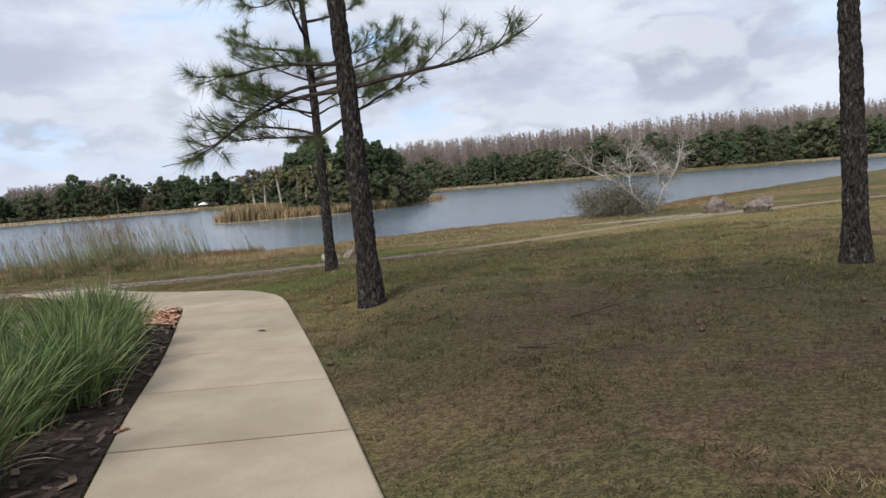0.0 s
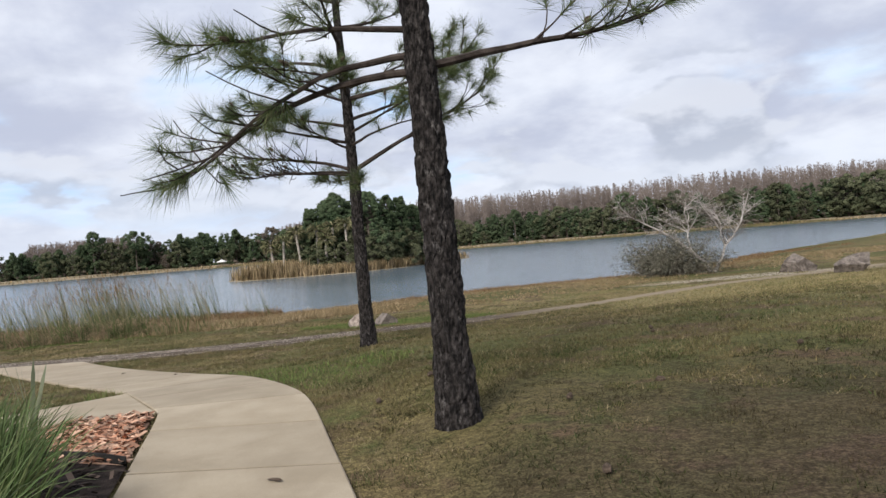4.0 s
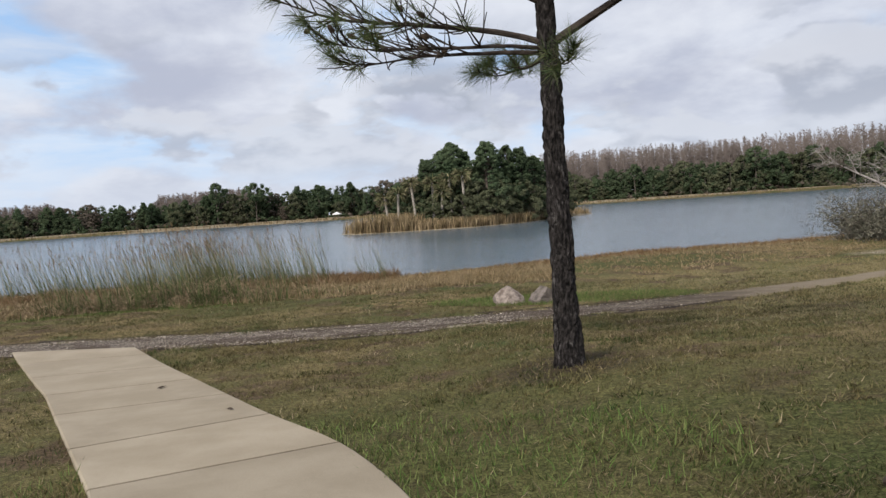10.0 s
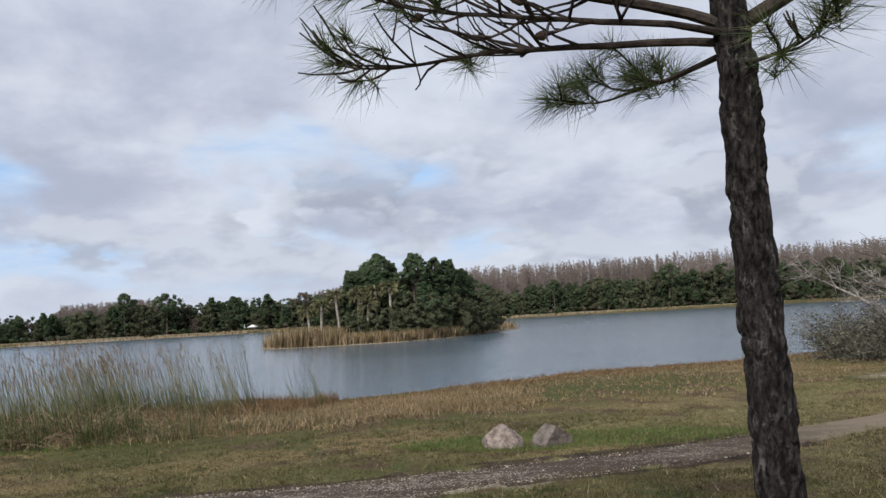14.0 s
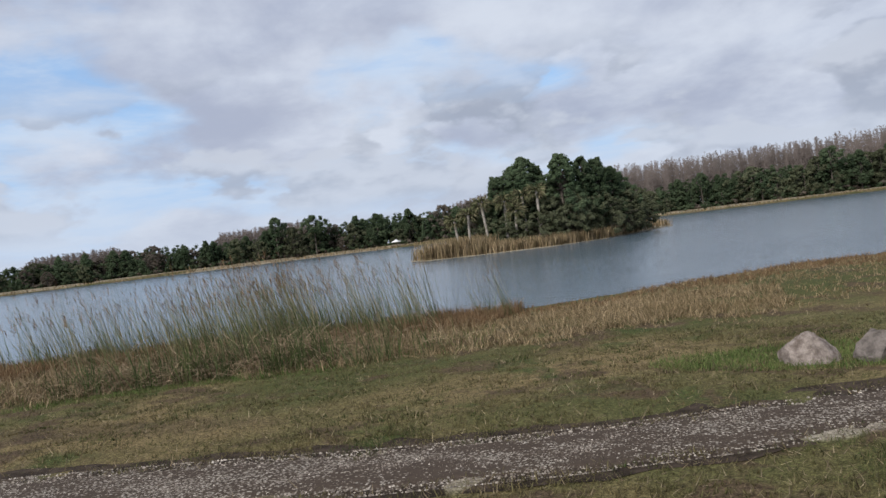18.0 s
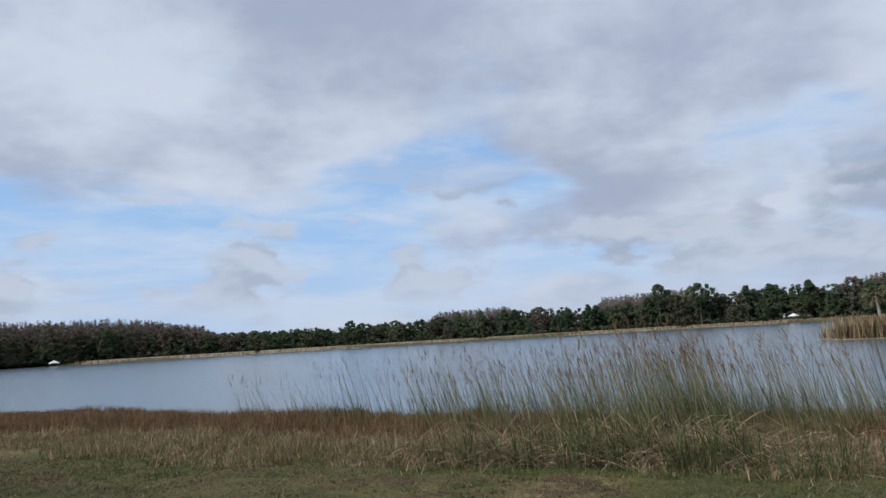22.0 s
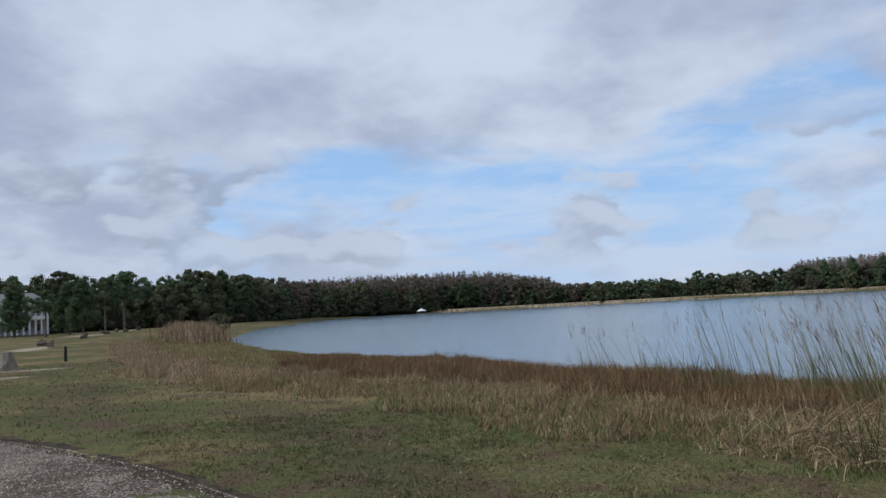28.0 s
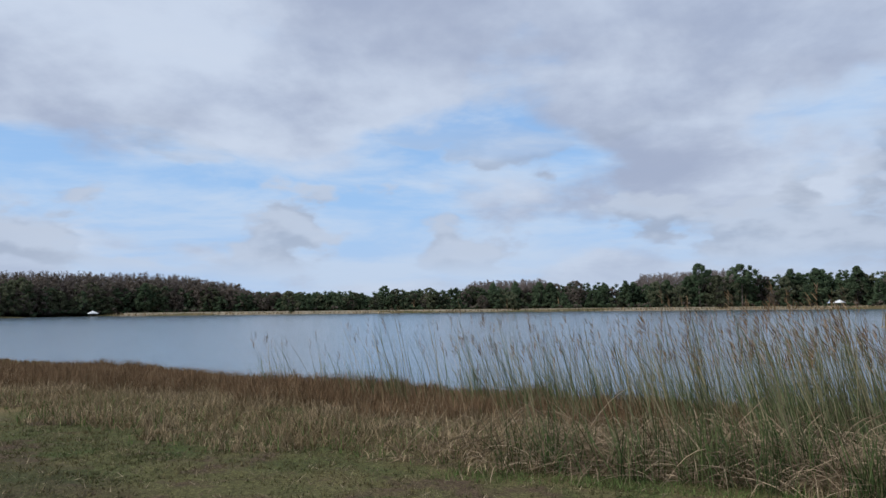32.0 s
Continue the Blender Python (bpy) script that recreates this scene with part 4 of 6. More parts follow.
def rock(x, y, size, seed, mat, label, **kw):
    return build_rock((x, y, gz(x, y) - 0.04), size, seed, mat, label, **kw)


rock(-2.48, 24.2, (0.54, 0.46, 0.40), 4, M["rock"], "pale pinkish limestone boulder on green grass by the track", group="pair of boulders", turn=0.4, peak=True)
rock(-1.80, 24.15, (0.50, 0.42, 0.34), 9, M["rock_dark"], "blocky grey boulder on green grass by the track", group="pair of boulders", turn=0.9)
rock(11.25, 33.0, (1.15, 0.8, 0.62), 14, M["rock_dark"], "broad layered grey boulder on bare sand near the shore", turn=0.2)
rock(12.15, 30.4, (1.1, 0.75, 0.52), 21, M["rock_dark"], "dark slab-sided boulder beside the sandy track", turn=-0.3)


def build_heap():
    """A low heap of flat broken stone beside the end of the walk."""
    rng = random.Random(59)
    cx, cy = -11.15, 20.0
    heap = thing("stone_heap", (cx, cy, gz(cx, cy)), "low heap of pale flaky stone slabs beside the track", "stones")
    for i in range(70):
        a, q = rng.uniform(0, 6.283), math.sqrt(rng.random())
        x, y = math.cos(a) * q * 0.62, math.sin(a) * q * 0.36
        g = Geo()
        n, L, w, t = 7, rng.uniform(0.05, 0.15), rng.uniform(0.04, 0.10), rng.uniform(0.010, 0.024)
        ring = [(math.cos(6.283 * j / n) * L * rng.uniform(0.75, 1.1), math.sin(6.283 * j / n) * w * rng.uniform(0.75, 1.1)) for j in range(n)]
        g.face(*[(px, py, t) for px, py in ring])
        g.face(*[(px, py, 0.0) for px, py in reversed(ring)])
        for j in range(n):
            (ax, ay), (bx, by) = ring[j], ring[(j + 1) % n]
            g.face((ax, ay, 0), (bx, by, 0), (bx, by, t), (ax, ay, t))
        ob = part("slab", g, M["rock_pale"], heap)
        ob.location = (x, y, 0.02 + 0.17 * (1 - q) * rng.uniform(0.5, 1.0))
        ob.rotation_euler = (rng.uniform(-0.5, 0.5), rng.uniform(-0.5, 0.5), rng.uniform(0, 6.28))


build_heap()


# ---- grasses ----
def scatter_blades(g, n, xs, ys, keep, length, width, bend, rng, tilt=0.35, per=4, joints=2, sink=0.01, lumpy=0.0):
    """Tufts of blades over a rectangle where keep(x, y) holds; g collects blocks of (vertices, joints)."""
    r = np.random.RandomState(rng.randint(0, 10 ** 6))
    got, P = 0, []
    while got < n:
        X, Y = r.uniform(*xs, 20000), r.uniform(*ys, 20000)
        ok = keep(X, Y) & (r.rand(len(X)) > lumpy * (1 - uneven(X, Y)))
        P.append(np.stack([X[ok], Y[ok]], 1))
        got += int(ok.sum())
    P = np.concatenate(P)[:n]
    P = np.repeat(np.column_stack([P, height(P[:, 0], P[:, 1]) - sink]), per, 0)
    m = len(P)
    P[:, :2] += r.normal(0, 0.02, (m, 2))
    D = np.column_stack([r.normal(0, tilt, (m, 2)), np.ones(m)])
    D /= np.linalg.norm(D, axis=1)[:, None]
    L = r.uniform(*length, m)[:, None] * (1 - 0.75 * lumpy * (1 - uneven(P[:, 0] + 3, P[:, 1], 0.8)))[:, None]
    a = r.uniform(0, 6.283, m)
    W = np.column_stack([np.cos(a), np.sin(a), np.zeros(m)]) * width / 2
    B = (bend * r.uniform(0.3, 1.4, m))[:, None] * np.array([0, 0, -1.0])
    if joints == 1:
        g.append((np.stack([P - W, P + W, P + D * L], 1), 1))
    else:
        mid = P + D * L * 0.5
        D2 = D + B
        D2 /= np.linalg.norm(D2, axis=1)[:, None]
        g.append((np.stack([P - W, P + W, mid + W * 0.7, mid - W * 0.7, mid + D2 * L * 0.5], 1), 2))


def blades_object(name, g, mat, label, category):
    """One mesh from blocks of blades."""
    verts = np.concatenate([v.reshape(-1, 3) for v, _ in g])
    loops, sizes, at = [], [], 0
    for v, joints in g:
        i = at + np.arange(len(v))[:, None] * v.shape[1]
        if joints == 1:
            loops.append((i + np.array([0, 1, 2])).ravel())
            sizes.append(np.full(len(v), 3))
        else:
            loops.append((i + np.array([0, 1, 2, 3, 3, 2, 4])).ravel())
            sizes.append(np.tile([4, 3], len(v)))
        at += v.shape[0] * v.shape[1]
    loops, sizes = np.concatenate(loops), np.concatenate(sizes)
    me = bpy.data.meshes.new(name)
    me.vertices.add(len(verts))
    me.vertices.foreach_set("co", verts.ravel())
    me.loops.add(len(loops))
    me.loops.foreach_set("vertex_index", loops.astype(np.int32))
    me.polygons.add(len(sizes))
    me.polygons.foreach_set("loop_start", (np.cumsum(sizes) - sizes).astype(np.int32))
    me.materials.append(mat)
    me.update(calc_edges=True)
    me.validate()
    return tagged(new(name, me), label, category, kind="stuff")


def on_pavement(X, Y, pad=0.05):
    out = np.zeros(X.shape, bool)
    poly = np.array(LEFT_EDGE + RIGHT_EDGE[::-1])
    d, ins = edge_distance(X, Y, poly)
    out |= ins
    poly2 = np.array([(-1.77, 11.7), (-2.95, 13.4), (-3.22, 12.86), (-3.48, 12.36), (-3.82, 11.82), (-4.4, 11.2), (-5.0, 10.6), (-4.2, 10.1), (-3.4, 10.8), (-2.9, 11.40), (-2.5, 11.60)])
    d, ins2 = edge_distance(X, Y, poly2)
    return out | ins2


BED = np.array([(1.34, 2.85), (0.77, 4.5), (0.14, 6.32), (-0.48, 8.27), (-1.06, 9.85), (-2.6, 10.4), (-4.2, 9.2), (-3.5, 5.0), (-1.0, 1.2), (1.4, 1.2)])
CHIPS = np.array([(-1.08, 9.88), (-1.76, 11.67), (-2.12, 11.60), (-2.42, 11.53), (-2.6, 10.6), (-1.8, 10.1)])


def on_lawn(X, Y):
    off = np.abs(Y - line(TRACK, X))
    hw = (0.50 + 0.75 * smooth01((-9 - X) / 5)) * (0.9 + 0.35 * np.sin(X * 2.3) * np.sin(X * 5.1 + Y * 7))
    _, bed = edge_distance(X, Y, BED)
    _, chips = edge_distance(X, Y, CHIPS)
    return ~on_pavement(X, Y) & (off > hw) & ~bed & ~chips & (Y < line(BANK, X) + 0.5)


def build_turf():
    rng = random.Random(41)
    g = []

    # extent of the worn lawn that also carries painted tree shade
    def worn_shade_at(X, Y):
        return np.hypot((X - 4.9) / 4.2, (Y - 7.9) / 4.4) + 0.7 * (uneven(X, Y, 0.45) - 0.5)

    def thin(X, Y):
        """Lawn outside the worn patch that is coloured darker for the pines' shade."""
        return on_lawn(X, Y) & (worn_shade_at(X, Y) > 0.95)

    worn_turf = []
    scatter_blades(worn_turf, 15000, (-1, 9), (3.5, 13), lambda X, Y: on_lawn(X, Y) & (worn_shade_at(X, Y) < 1.0) & (uneven(X + 5, Y, 1.3) > 0.15), (0.03, 0.085), 0.008, 0.5, rng, 1.2, 6, 1, lumpy=0.7)
    blades_object("worn_turf", worn_turf, M["turf_worn_shaded"], "thin brown and dull green lawn, pine shade put into its colour", "grass")
    scatter_blades(g, 21000, (-4, 8), (3.5, 13.5), thin, (0.03, 0.085), 0.009, 0.5, rng, 1.1, 6, 1, lumpy=0.7)
    scatter_blades(g, 26000, (-9, 8), (13.5, 22), on_lawn, (0.03, 0.09), 0.011, 0.5, rng, 1.1, 6, 1, lumpy=0.75)
    scatter_blades(g, 26000, (-22, 4), (18.0, 28), on_lawn, (0.03, 0.095), 0.013, 0.5, rng, 1.0, 6, 1, lumpy=0.75)
    scatter_blades(g, 16000, (4, 18), (9, 36), on_lawn, (0.03, 0.08), 0.016, 0.5, rng, 0.7, 2, 1)
    scatter_blades(g, 12000, (-50, -20), (6, 22), on_lawn, (0.03, 0.09), 0.022, 0.5, rng, 0.7, 2, 1)
    dry = []
    scatter_blades(dry, 26000, (-1, 20), (17, 36), lambda X, Y: on_lawn(X, Y) & (np.hypot((X - 10.5) / 12, (Y - 24.5) / 7.5) + 0.5 * uneven(X, Y, 0.6) < 1.15), (0.03, 0.09), 0.014, 0.5, rng, 0.9, 4, 1, lumpy=0.5)
    blades_object("dry_turf", dry, M["dry_turf"], "pale dry straw lawn blades beside the sandy track", "grass")
    blades_object("turf", g, M["turf"], "short dry lawn blades in straw and olive", "grass")
    g = []
    scatter_blades(g, 16000, (-4, 8), (3.5, 13.5), thin, (0.03, 0.09), 0.005, 0.5, rng, 2.2, 2, 1, 0.0)
    scatter_blades(g, 9000, (-9, 8), (13.5, 22), on_lawn, (0.03, 0.10), 0.007, 0.5, rng, 2.2, 2, 1, 0.0)
    scatter_blades(g, 9000, (-24, 6), (18, 29), on_lawn, (0.04, 0.14), 0.010, 0.5, rng, 2.0, 2, 1, 0.0)
    blades_object("thatch", g, M["thatch"], "pale dead grass stems lying in the lawn", "grass")
    g = []

    def patch(X, Y):
        a = np.hypot((X + 1.6) / 2.6, (Y - 24.6) / 0.9) < 1
        b = (np.abs(Y - line(BANK, X) + 0.15) < 0.35) & (X < -9) & (X > -14) & (np.random.RandomState(8).rand(len(X)) < 0.5)
        c = np.hypot((X + 1.6) / 2.0, (Y - 13.8) / 1.4) < 1
        return (a | b | (c & (np.random.RandomState(5).rand(len(X)) < 0.35))) & on_lawn(X, Y)

    scatter_blades(g, 7000, (-17, 2), (12, 27), patch, (0.03, 0.11), 0.009, 0.4, rng, 0.6, 3, 1)
    blades_object("green_turf", g, M["turf_green"], "fresh green grass round the boulders and reeds", "grass")


def build_bank_grass():
    """Tan and brown sedge along the shore."""
    rng = random.Random(43)

    def band(lo, hi, ragged=0.0):
        def keep(X, Y):
            b, s = line(BANK, X), line(SHORE, X)
            u = (Y - b) / np.maximum(s - b, 0.5)
            u = u + ragged * (np.sin(X * 1.7) * 0.5 + np.sin(X * 4.1 + 1) * 0.3 + np.sin(X * 0.6) * 0.6)
            return (u > lo) & (u < hi)
        return keep

    g = []
    scatter_blades(g, 22000, (-34, -2), (16, 34), band(0.0, 0.50, 0.06), (0.10, 0.38), 0.011, 0.7, rng, 0.5, 4, 2, lumpy=0.8)
    scatter_blades(g, 2600, (-34, -8), (19, 34), band(0.05, 0.75, 0.05), (0.35, 0.75), 0.008, 0.9, rng, 0.6, 4, 2, lumpy=0.5)
    scatter_blades(g, 12000, (-6, 24), (26, 52), band(-0.06, 0.9, 0.10), (0.05, 0.20), 0.014, 0.6, rng, 0.6, 4, 2, lumpy=0.8)
    scatter_blades(g, 6500, (-90, -33), (12, 26), band(0.0, 0.30, 0.06), (0.12, 0.38), 0.032, 0.35, rng, 0.4, 4, 1, lumpy=0.6)
    h = []
    scatter_blades(h, 900, (-30, -7), (19, 29), band(-0.02, 0.22, 0.05), (0.12, 0.45), 0.012, 0.1, rng, 0.3, 3, 2, lumpy=0.9)
    rim = []
    scatter_blades(rim, 5000, (-90, -31), (12, 26), band(-0.02, 0.24, 0.06), (0.12, 0.42), 0.030, 0.35, rng, 0.4, 4, 1, lumpy=0.6)
    blades_object("pale_rim_grass", rim, M["pale_rim"], "pale dry grass along the rim of the near spit", "grass")
    olive = []
    scatter_blades(olive, 9000, (-95, -33), (12, 30), band(0.26, 0.95, 0.05), (0.08, 0.26), 0.030, 0.3, rng, 0.4, 4, 1, lumpy=0.6)
    blades_object("olive_grass", olive, M["dry_turf"], "short olive and straw grass on the near spit", "grass")
    blades_object("green_shoots", h, M["turf_green"], "upright green shoots at the foot of the dead grass", "grass")
    blades_object("tan_grass", g, M["tan"], "tan dead grass along the lake bank", "grass")
    g = []
    scatter_blades(g, 30000, (-36, -8), (19, 38), band(0.36, 0.86, 0.07), (0.22, 0.58), 0.011, 0.25, rng, 0.28, 4, 2, lumpy=0.75)
    scatter_blades(g, 5000, (-10, 24), (25, 60), band(0.55, 0.97, 0.08), (0.08, 0.26), 0.014, 0.3, rng, 0.4, 4, 2, lumpy=0.8)
    scatter_blades(g, 1600, (-46, -33), (16, 30), band(0.55, 0.95, 0.05), (0.15, 0.35), 0.03, 0.2, rng, 0.25, 4, 1, lumpy=0.6)
    blades_object("brown_sedge", g, M["brown"], "rusty brown sedge standing along the shore", "sedge")


build_turf()
build_bank_grass()


def build_reeds():
    """Clumps of tall reeds leaning in the wind, each a thing, and the dead litter under them."""
    rng = random.Random(47)
    spots = []
    for _ in range(175):
        x = rng.choice((-17.6, -16.4, -15.3, -14.4, -13.5, -13.2, -12.4, -11.7, -11.3, -10.5, -9.6)) + rng.gauss(0, 0.24) if rng.random() < 0.88 else rng.uniform(-21, -16)
        y = rng.uniform(28.3, 32.4) + (x + 14) * 0.08
        spots.append((x, y, rng.uniform(0.85, 1.15)))
    for _ in range(16):
        x = rng.uniform(-14.0, -9.5)
        spots.append((x, float(line(BANK, x)) + rng.uniform(0.5, 2.2), rng.uniform(0.7, 1.05)))
    for x, y in ((-24.9, 28.6), (-24.5, 28.9), (-23.4, 29.2), (-22.9, 29.6), (-8.6, 33.4), (-8.3, 33.8), (-7.9, 33.2)):
        spots.append((x, y, rng.uniform(0.7, 0.9)))
    plumes, feet = Geo(), Geo()
    for x, y, s in spots:
        if rng.random() < 0.75:
            for _ in range(12):
                feet.blade((x + rng.gauss(0, 0.16), y + rng.gauss(0, 0.22) - 0.1, max(gz(x, y), WATER - 0.05) - 0.03), (-0.10 + rng.gauss(0, 0.16), -0.1 + rng.gauss(0, 0.16), 1), rng.uniform(0.35, 1.05), rng.uniform(0.008, 0.015), rng.uniform(0.02, 0.22), rng, 4)
    for _ in range(70):
        x = rng.gauss(-11.6, 1.5)
        y = float(line(BANK, x)) + rng.uniform(0.0, 0.8)
        for _ in range(16):
            feet.blade((x + rng.gauss(0, 0.10), y + rng.gauss(0, 0.10), gz(x, y) - 0.03), (rng.gauss(-0.08, 0.2), rng.gauss(-0.08, 0.2), 1), rng.uniform(0.25, 0.85), rng.uniform(0.008, 0.014), rng.uniform(0.02, 0.25), rng, 4)
    tagged(new("reed_shoots", feet.mesh("reed_shoots", M["reed_green"])), "fresh green shoots at the foot of the reeds", "reeds", kind="stuff")
    g = Geo()
    for x, y, s in spots:
        z = max(gz(x, y), WATER - 0.1)
        for _ in range(rng.randint(9, 17)):
            d = (-0.17 + rng.gauss(0, 0.09), -0.12 + rng.gauss(0, 0.09), 1)
            px, py = rng.gauss(0, 0.16), rng.gauss(0, 0.22)
            L = rng.uniform(0.7, 1.95) * s
            tip = g.blade((x + px, y + py, z - 0.05), d, L, rng.uniform(0.007, 0.013), rng.uniform(0.0, 0.08) if rng.random() < 0.75 else rng.uniform(0.1, 0.3), rng, 5)
            if L > 1.2 and rng.random() < 0.5:
                for q in range(5):
                    plumes.blade(tip - Vector((0, 0, 0.04 * q)), (-0.35 + rng.gauss(0, 0.25), -0.2 + rng.gauss(0, 0.25), 0.9), rng.uniform(0.07, 0.16), 0.010, 0.25, rng, 2)
    tagged(new("reed_plumes", plumes.mesh("reed_plumes", M["brown"])), "small brown seed plumes on the reed tips", "reeds", kind="stuff")
    tagged(new("reeds", g.mesh("reeds", M["reed"])), "tall green and straw reeds leaning at the lake edge", "reeds", kind="stuff")
    g = Geo()
    for _ in range(3600):
        x = max(-14.8, min(-7.5, rng.gauss(-11.6, 1.5)))
        y = float(line(BANK, x)) + abs(rng.gauss(0, 1.0)) + 0.15
        z = gz(x, y) + rng.uniform(0.0, 0.32) * min(1, (y - float(line(BANK, x))) * 1.2)
        a = rng.uniform(0, 6.28)
        d = (math.cos(a), math.sin(a), rng.uniform(-0.4, 1.3))
        g.blade((x, y, z), d, rng.uniform(0.2, 0.95), rng.uniform(0.005, 0.012), rng.uniform(0.05, 0.6), rng, 4)
    tagged(new("reed_litter", g.mesh("reed_litter", M["straw"])), "tangled fallen dead reed stems", "litter", kind="stuff")


build_reeds()


# ---- planting bed ----
def build_bed():
    rng = random.Random(53)

    def sheet(name, poly, mat, lift, label):
        g = Geo()
        cx, cy = poly.mean(0)
        rings = []
        for k in (1.0, 0.75, 0.5, 0.25):
            rings.append([((p[0] - cx) * k + cx, (p[1] - cy) * k + cy) for p in poly])
        for r0, r1 in zip(rings, rings[1:]):
            for j in range(len(poly)):
                q = [r0[j], r0[(j + 1) % len(poly)], r1[(j + 1) % len(poly)], r1[j]]
                g.face(*[(x, y, gz(x, y) + lift) for x, y in q])
        g.face(*[(x, y, gz(x, y) + lift) for x, y in rings[-1]])
        ob = new(name, g.mesh(name, mat))
        return tagged(ob, label, "mulch bed", kind="structure")

    sheet("mulch_bed", BED, M["mulch"], 0.022, "dark mulch bed along the sidewalk")
    sheet("chip_bed", CHIPS, M["red_chip"], 0.022, "bed of reddish wood chips at the path corner")
    for poly, mat, n, label, name in ((BED, M["mulch_chip"], 2600, "dark shredded mulch pieces", "mulch_pieces"), (CHIPS, M["red_chip"], 900, "reddish wood chips", "wood_chips")):
        g = Geo()
        made = 0
        while made < n:
            X = np.array([rng.uniform(poly[:, 0].min(), poly[:, 0].max()) for _ in range(500)])
            Y = np.array([rng.uniform(poly[:, 1].min(), poly[:, 1].max()) for _ in range(500)])
            d, ok = edge_distance(X, Y, poly)
            for x, y, k in zip(X, Y, ok):
                if not k or made >= n:
                    continue
                made += 1
                L, w = rng.uniform(0.02, 0.06), rng.uniform(0.008, 0.022)
                a = rng.uniform(0, 6.28)
                ux, uy = math.cos(a) * L, math.sin(a) * L
                vx, vy = -math.sin(a) * w, math.cos(a) * w
                z = gz(x, y) + 0.03 + rng.uniform(0, 0.025)
                t = rng.uniform(-0.02, 0.02)
                g.face((x - ux - vx, y - uy - vy, z - t), (x + ux - vx, y + uy - vy, z + t), (x + ux + vx, y + uy + vy, z + t + 0.006), (x - ux + vx, y - uy + vy, z - t + 0.006))
        tagged(new(name, g.mesh(name, mat)), label, "mulch", kind="stuff")
    clumps = [(-1.02, 8.5), (-0.70, 7.6), (-0.36, 6.75), (-1.45, 9.05), (0.35, 3.6), (0.02, 4.9), (-0.42, 6.1), (-0.85, 7.3), (-1.32, 8.35), (-0.7, 3.4), (-1.2, 4.9), (-1.65, 6.2), (-2.1, 7.5), (-2.5, 8.7), (-2.2, 5.0), (-2.8, 6.6), (-3.2, 8.2), (-1.75, 9.2)]
    for x, y in clumps:
        x -= 0.08
        tall = 0.92 if y < 6 else 0.78
        clump = thing("grass_clump", (x, y, gz(x, y) + 0.02), "arching green ornamental grass clump in dark mulch", "ornamental grass", "grass clumps in the bed")
        for name, m, n, lo, hi, spread in (("foliage", "sedge", 520, 0.60, 1.05, 0.66), ("dead_foliage", "straw", 34, 0.25, 0.8, 1.4)):
            g = Geo()
            for _ in range(n):
                a, r = rng.uniform(0, 6.28), abs(rng.gauss(0, 0.10))
                o = rng.uniform(0.1, spread)
                d = (math.cos(a) * o, math.sin(a) * o, 1)
                g.blade((math.cos(a) * r, math.sin(a) * r, 0), d, tall * rng.uniform(lo, hi), rng.uniform(0.008, 0.013), rng.uniform(0.05, 0.36), rng, 5)
            part(name, g, M[m], clump, kind="stuff")
    rim = [(-1.07, 9.87), (-1.30, 9.99), (-1.55, 10.08), (-1.8, 10.13), (-2.1, 10.25), (-2.35, 10.38), (-2.6, 10.5)]
    strip = Geo()
    for lo, hi, side in ((-0.05, 0.085, 0.0), (-0.05, 0.085, 0.012)):
        for (ax, ay), (bx, by) in zip(rim, rim[1:]):
            q = ((ax, ay + side, lo), (bx, by + side, lo), (bx, by + side, hi), (ax, ay + side, hi))
            strip.face(*[(x, y, gz(x, y) + z) for x, y, z in (q if side else q[::-1])])
    for (ax, ay), (bx, by) in zip(rim, rim[1:]):
        strip.face(*[(x, y, gz(x, y) + 0.085) for x, y in ((ax, ay), (bx, by), (bx, by + 0.012), (ax, ay + 0.012))])
    tagged(new("garden_edging", strip.mesh("garden_edging", M["post_black"])), "thin black garden edging between mulch and wood chips", "edging")
    g = Geo()
    for j in range(7):
        a = j * 2.4
        o = rng.uniform(0.08, 0.38)
        g.blade((0, 0, 0), (math.cos(a) * o, math.sin(a) * o, 1), rng.uniform(0.55, 0.85), 0.05, 0.06, rng, 4)
    ob = new("spiky_plant", g.mesh("spiky_plant", M["yucca"]))
    ob.location = (-2.52, 11.0, gz(-2.52, 11.0) + 0.02)
    tagged(ob, "spiky grey-green plant with stiff upright leaves in the bed", "plant")


build_bed()


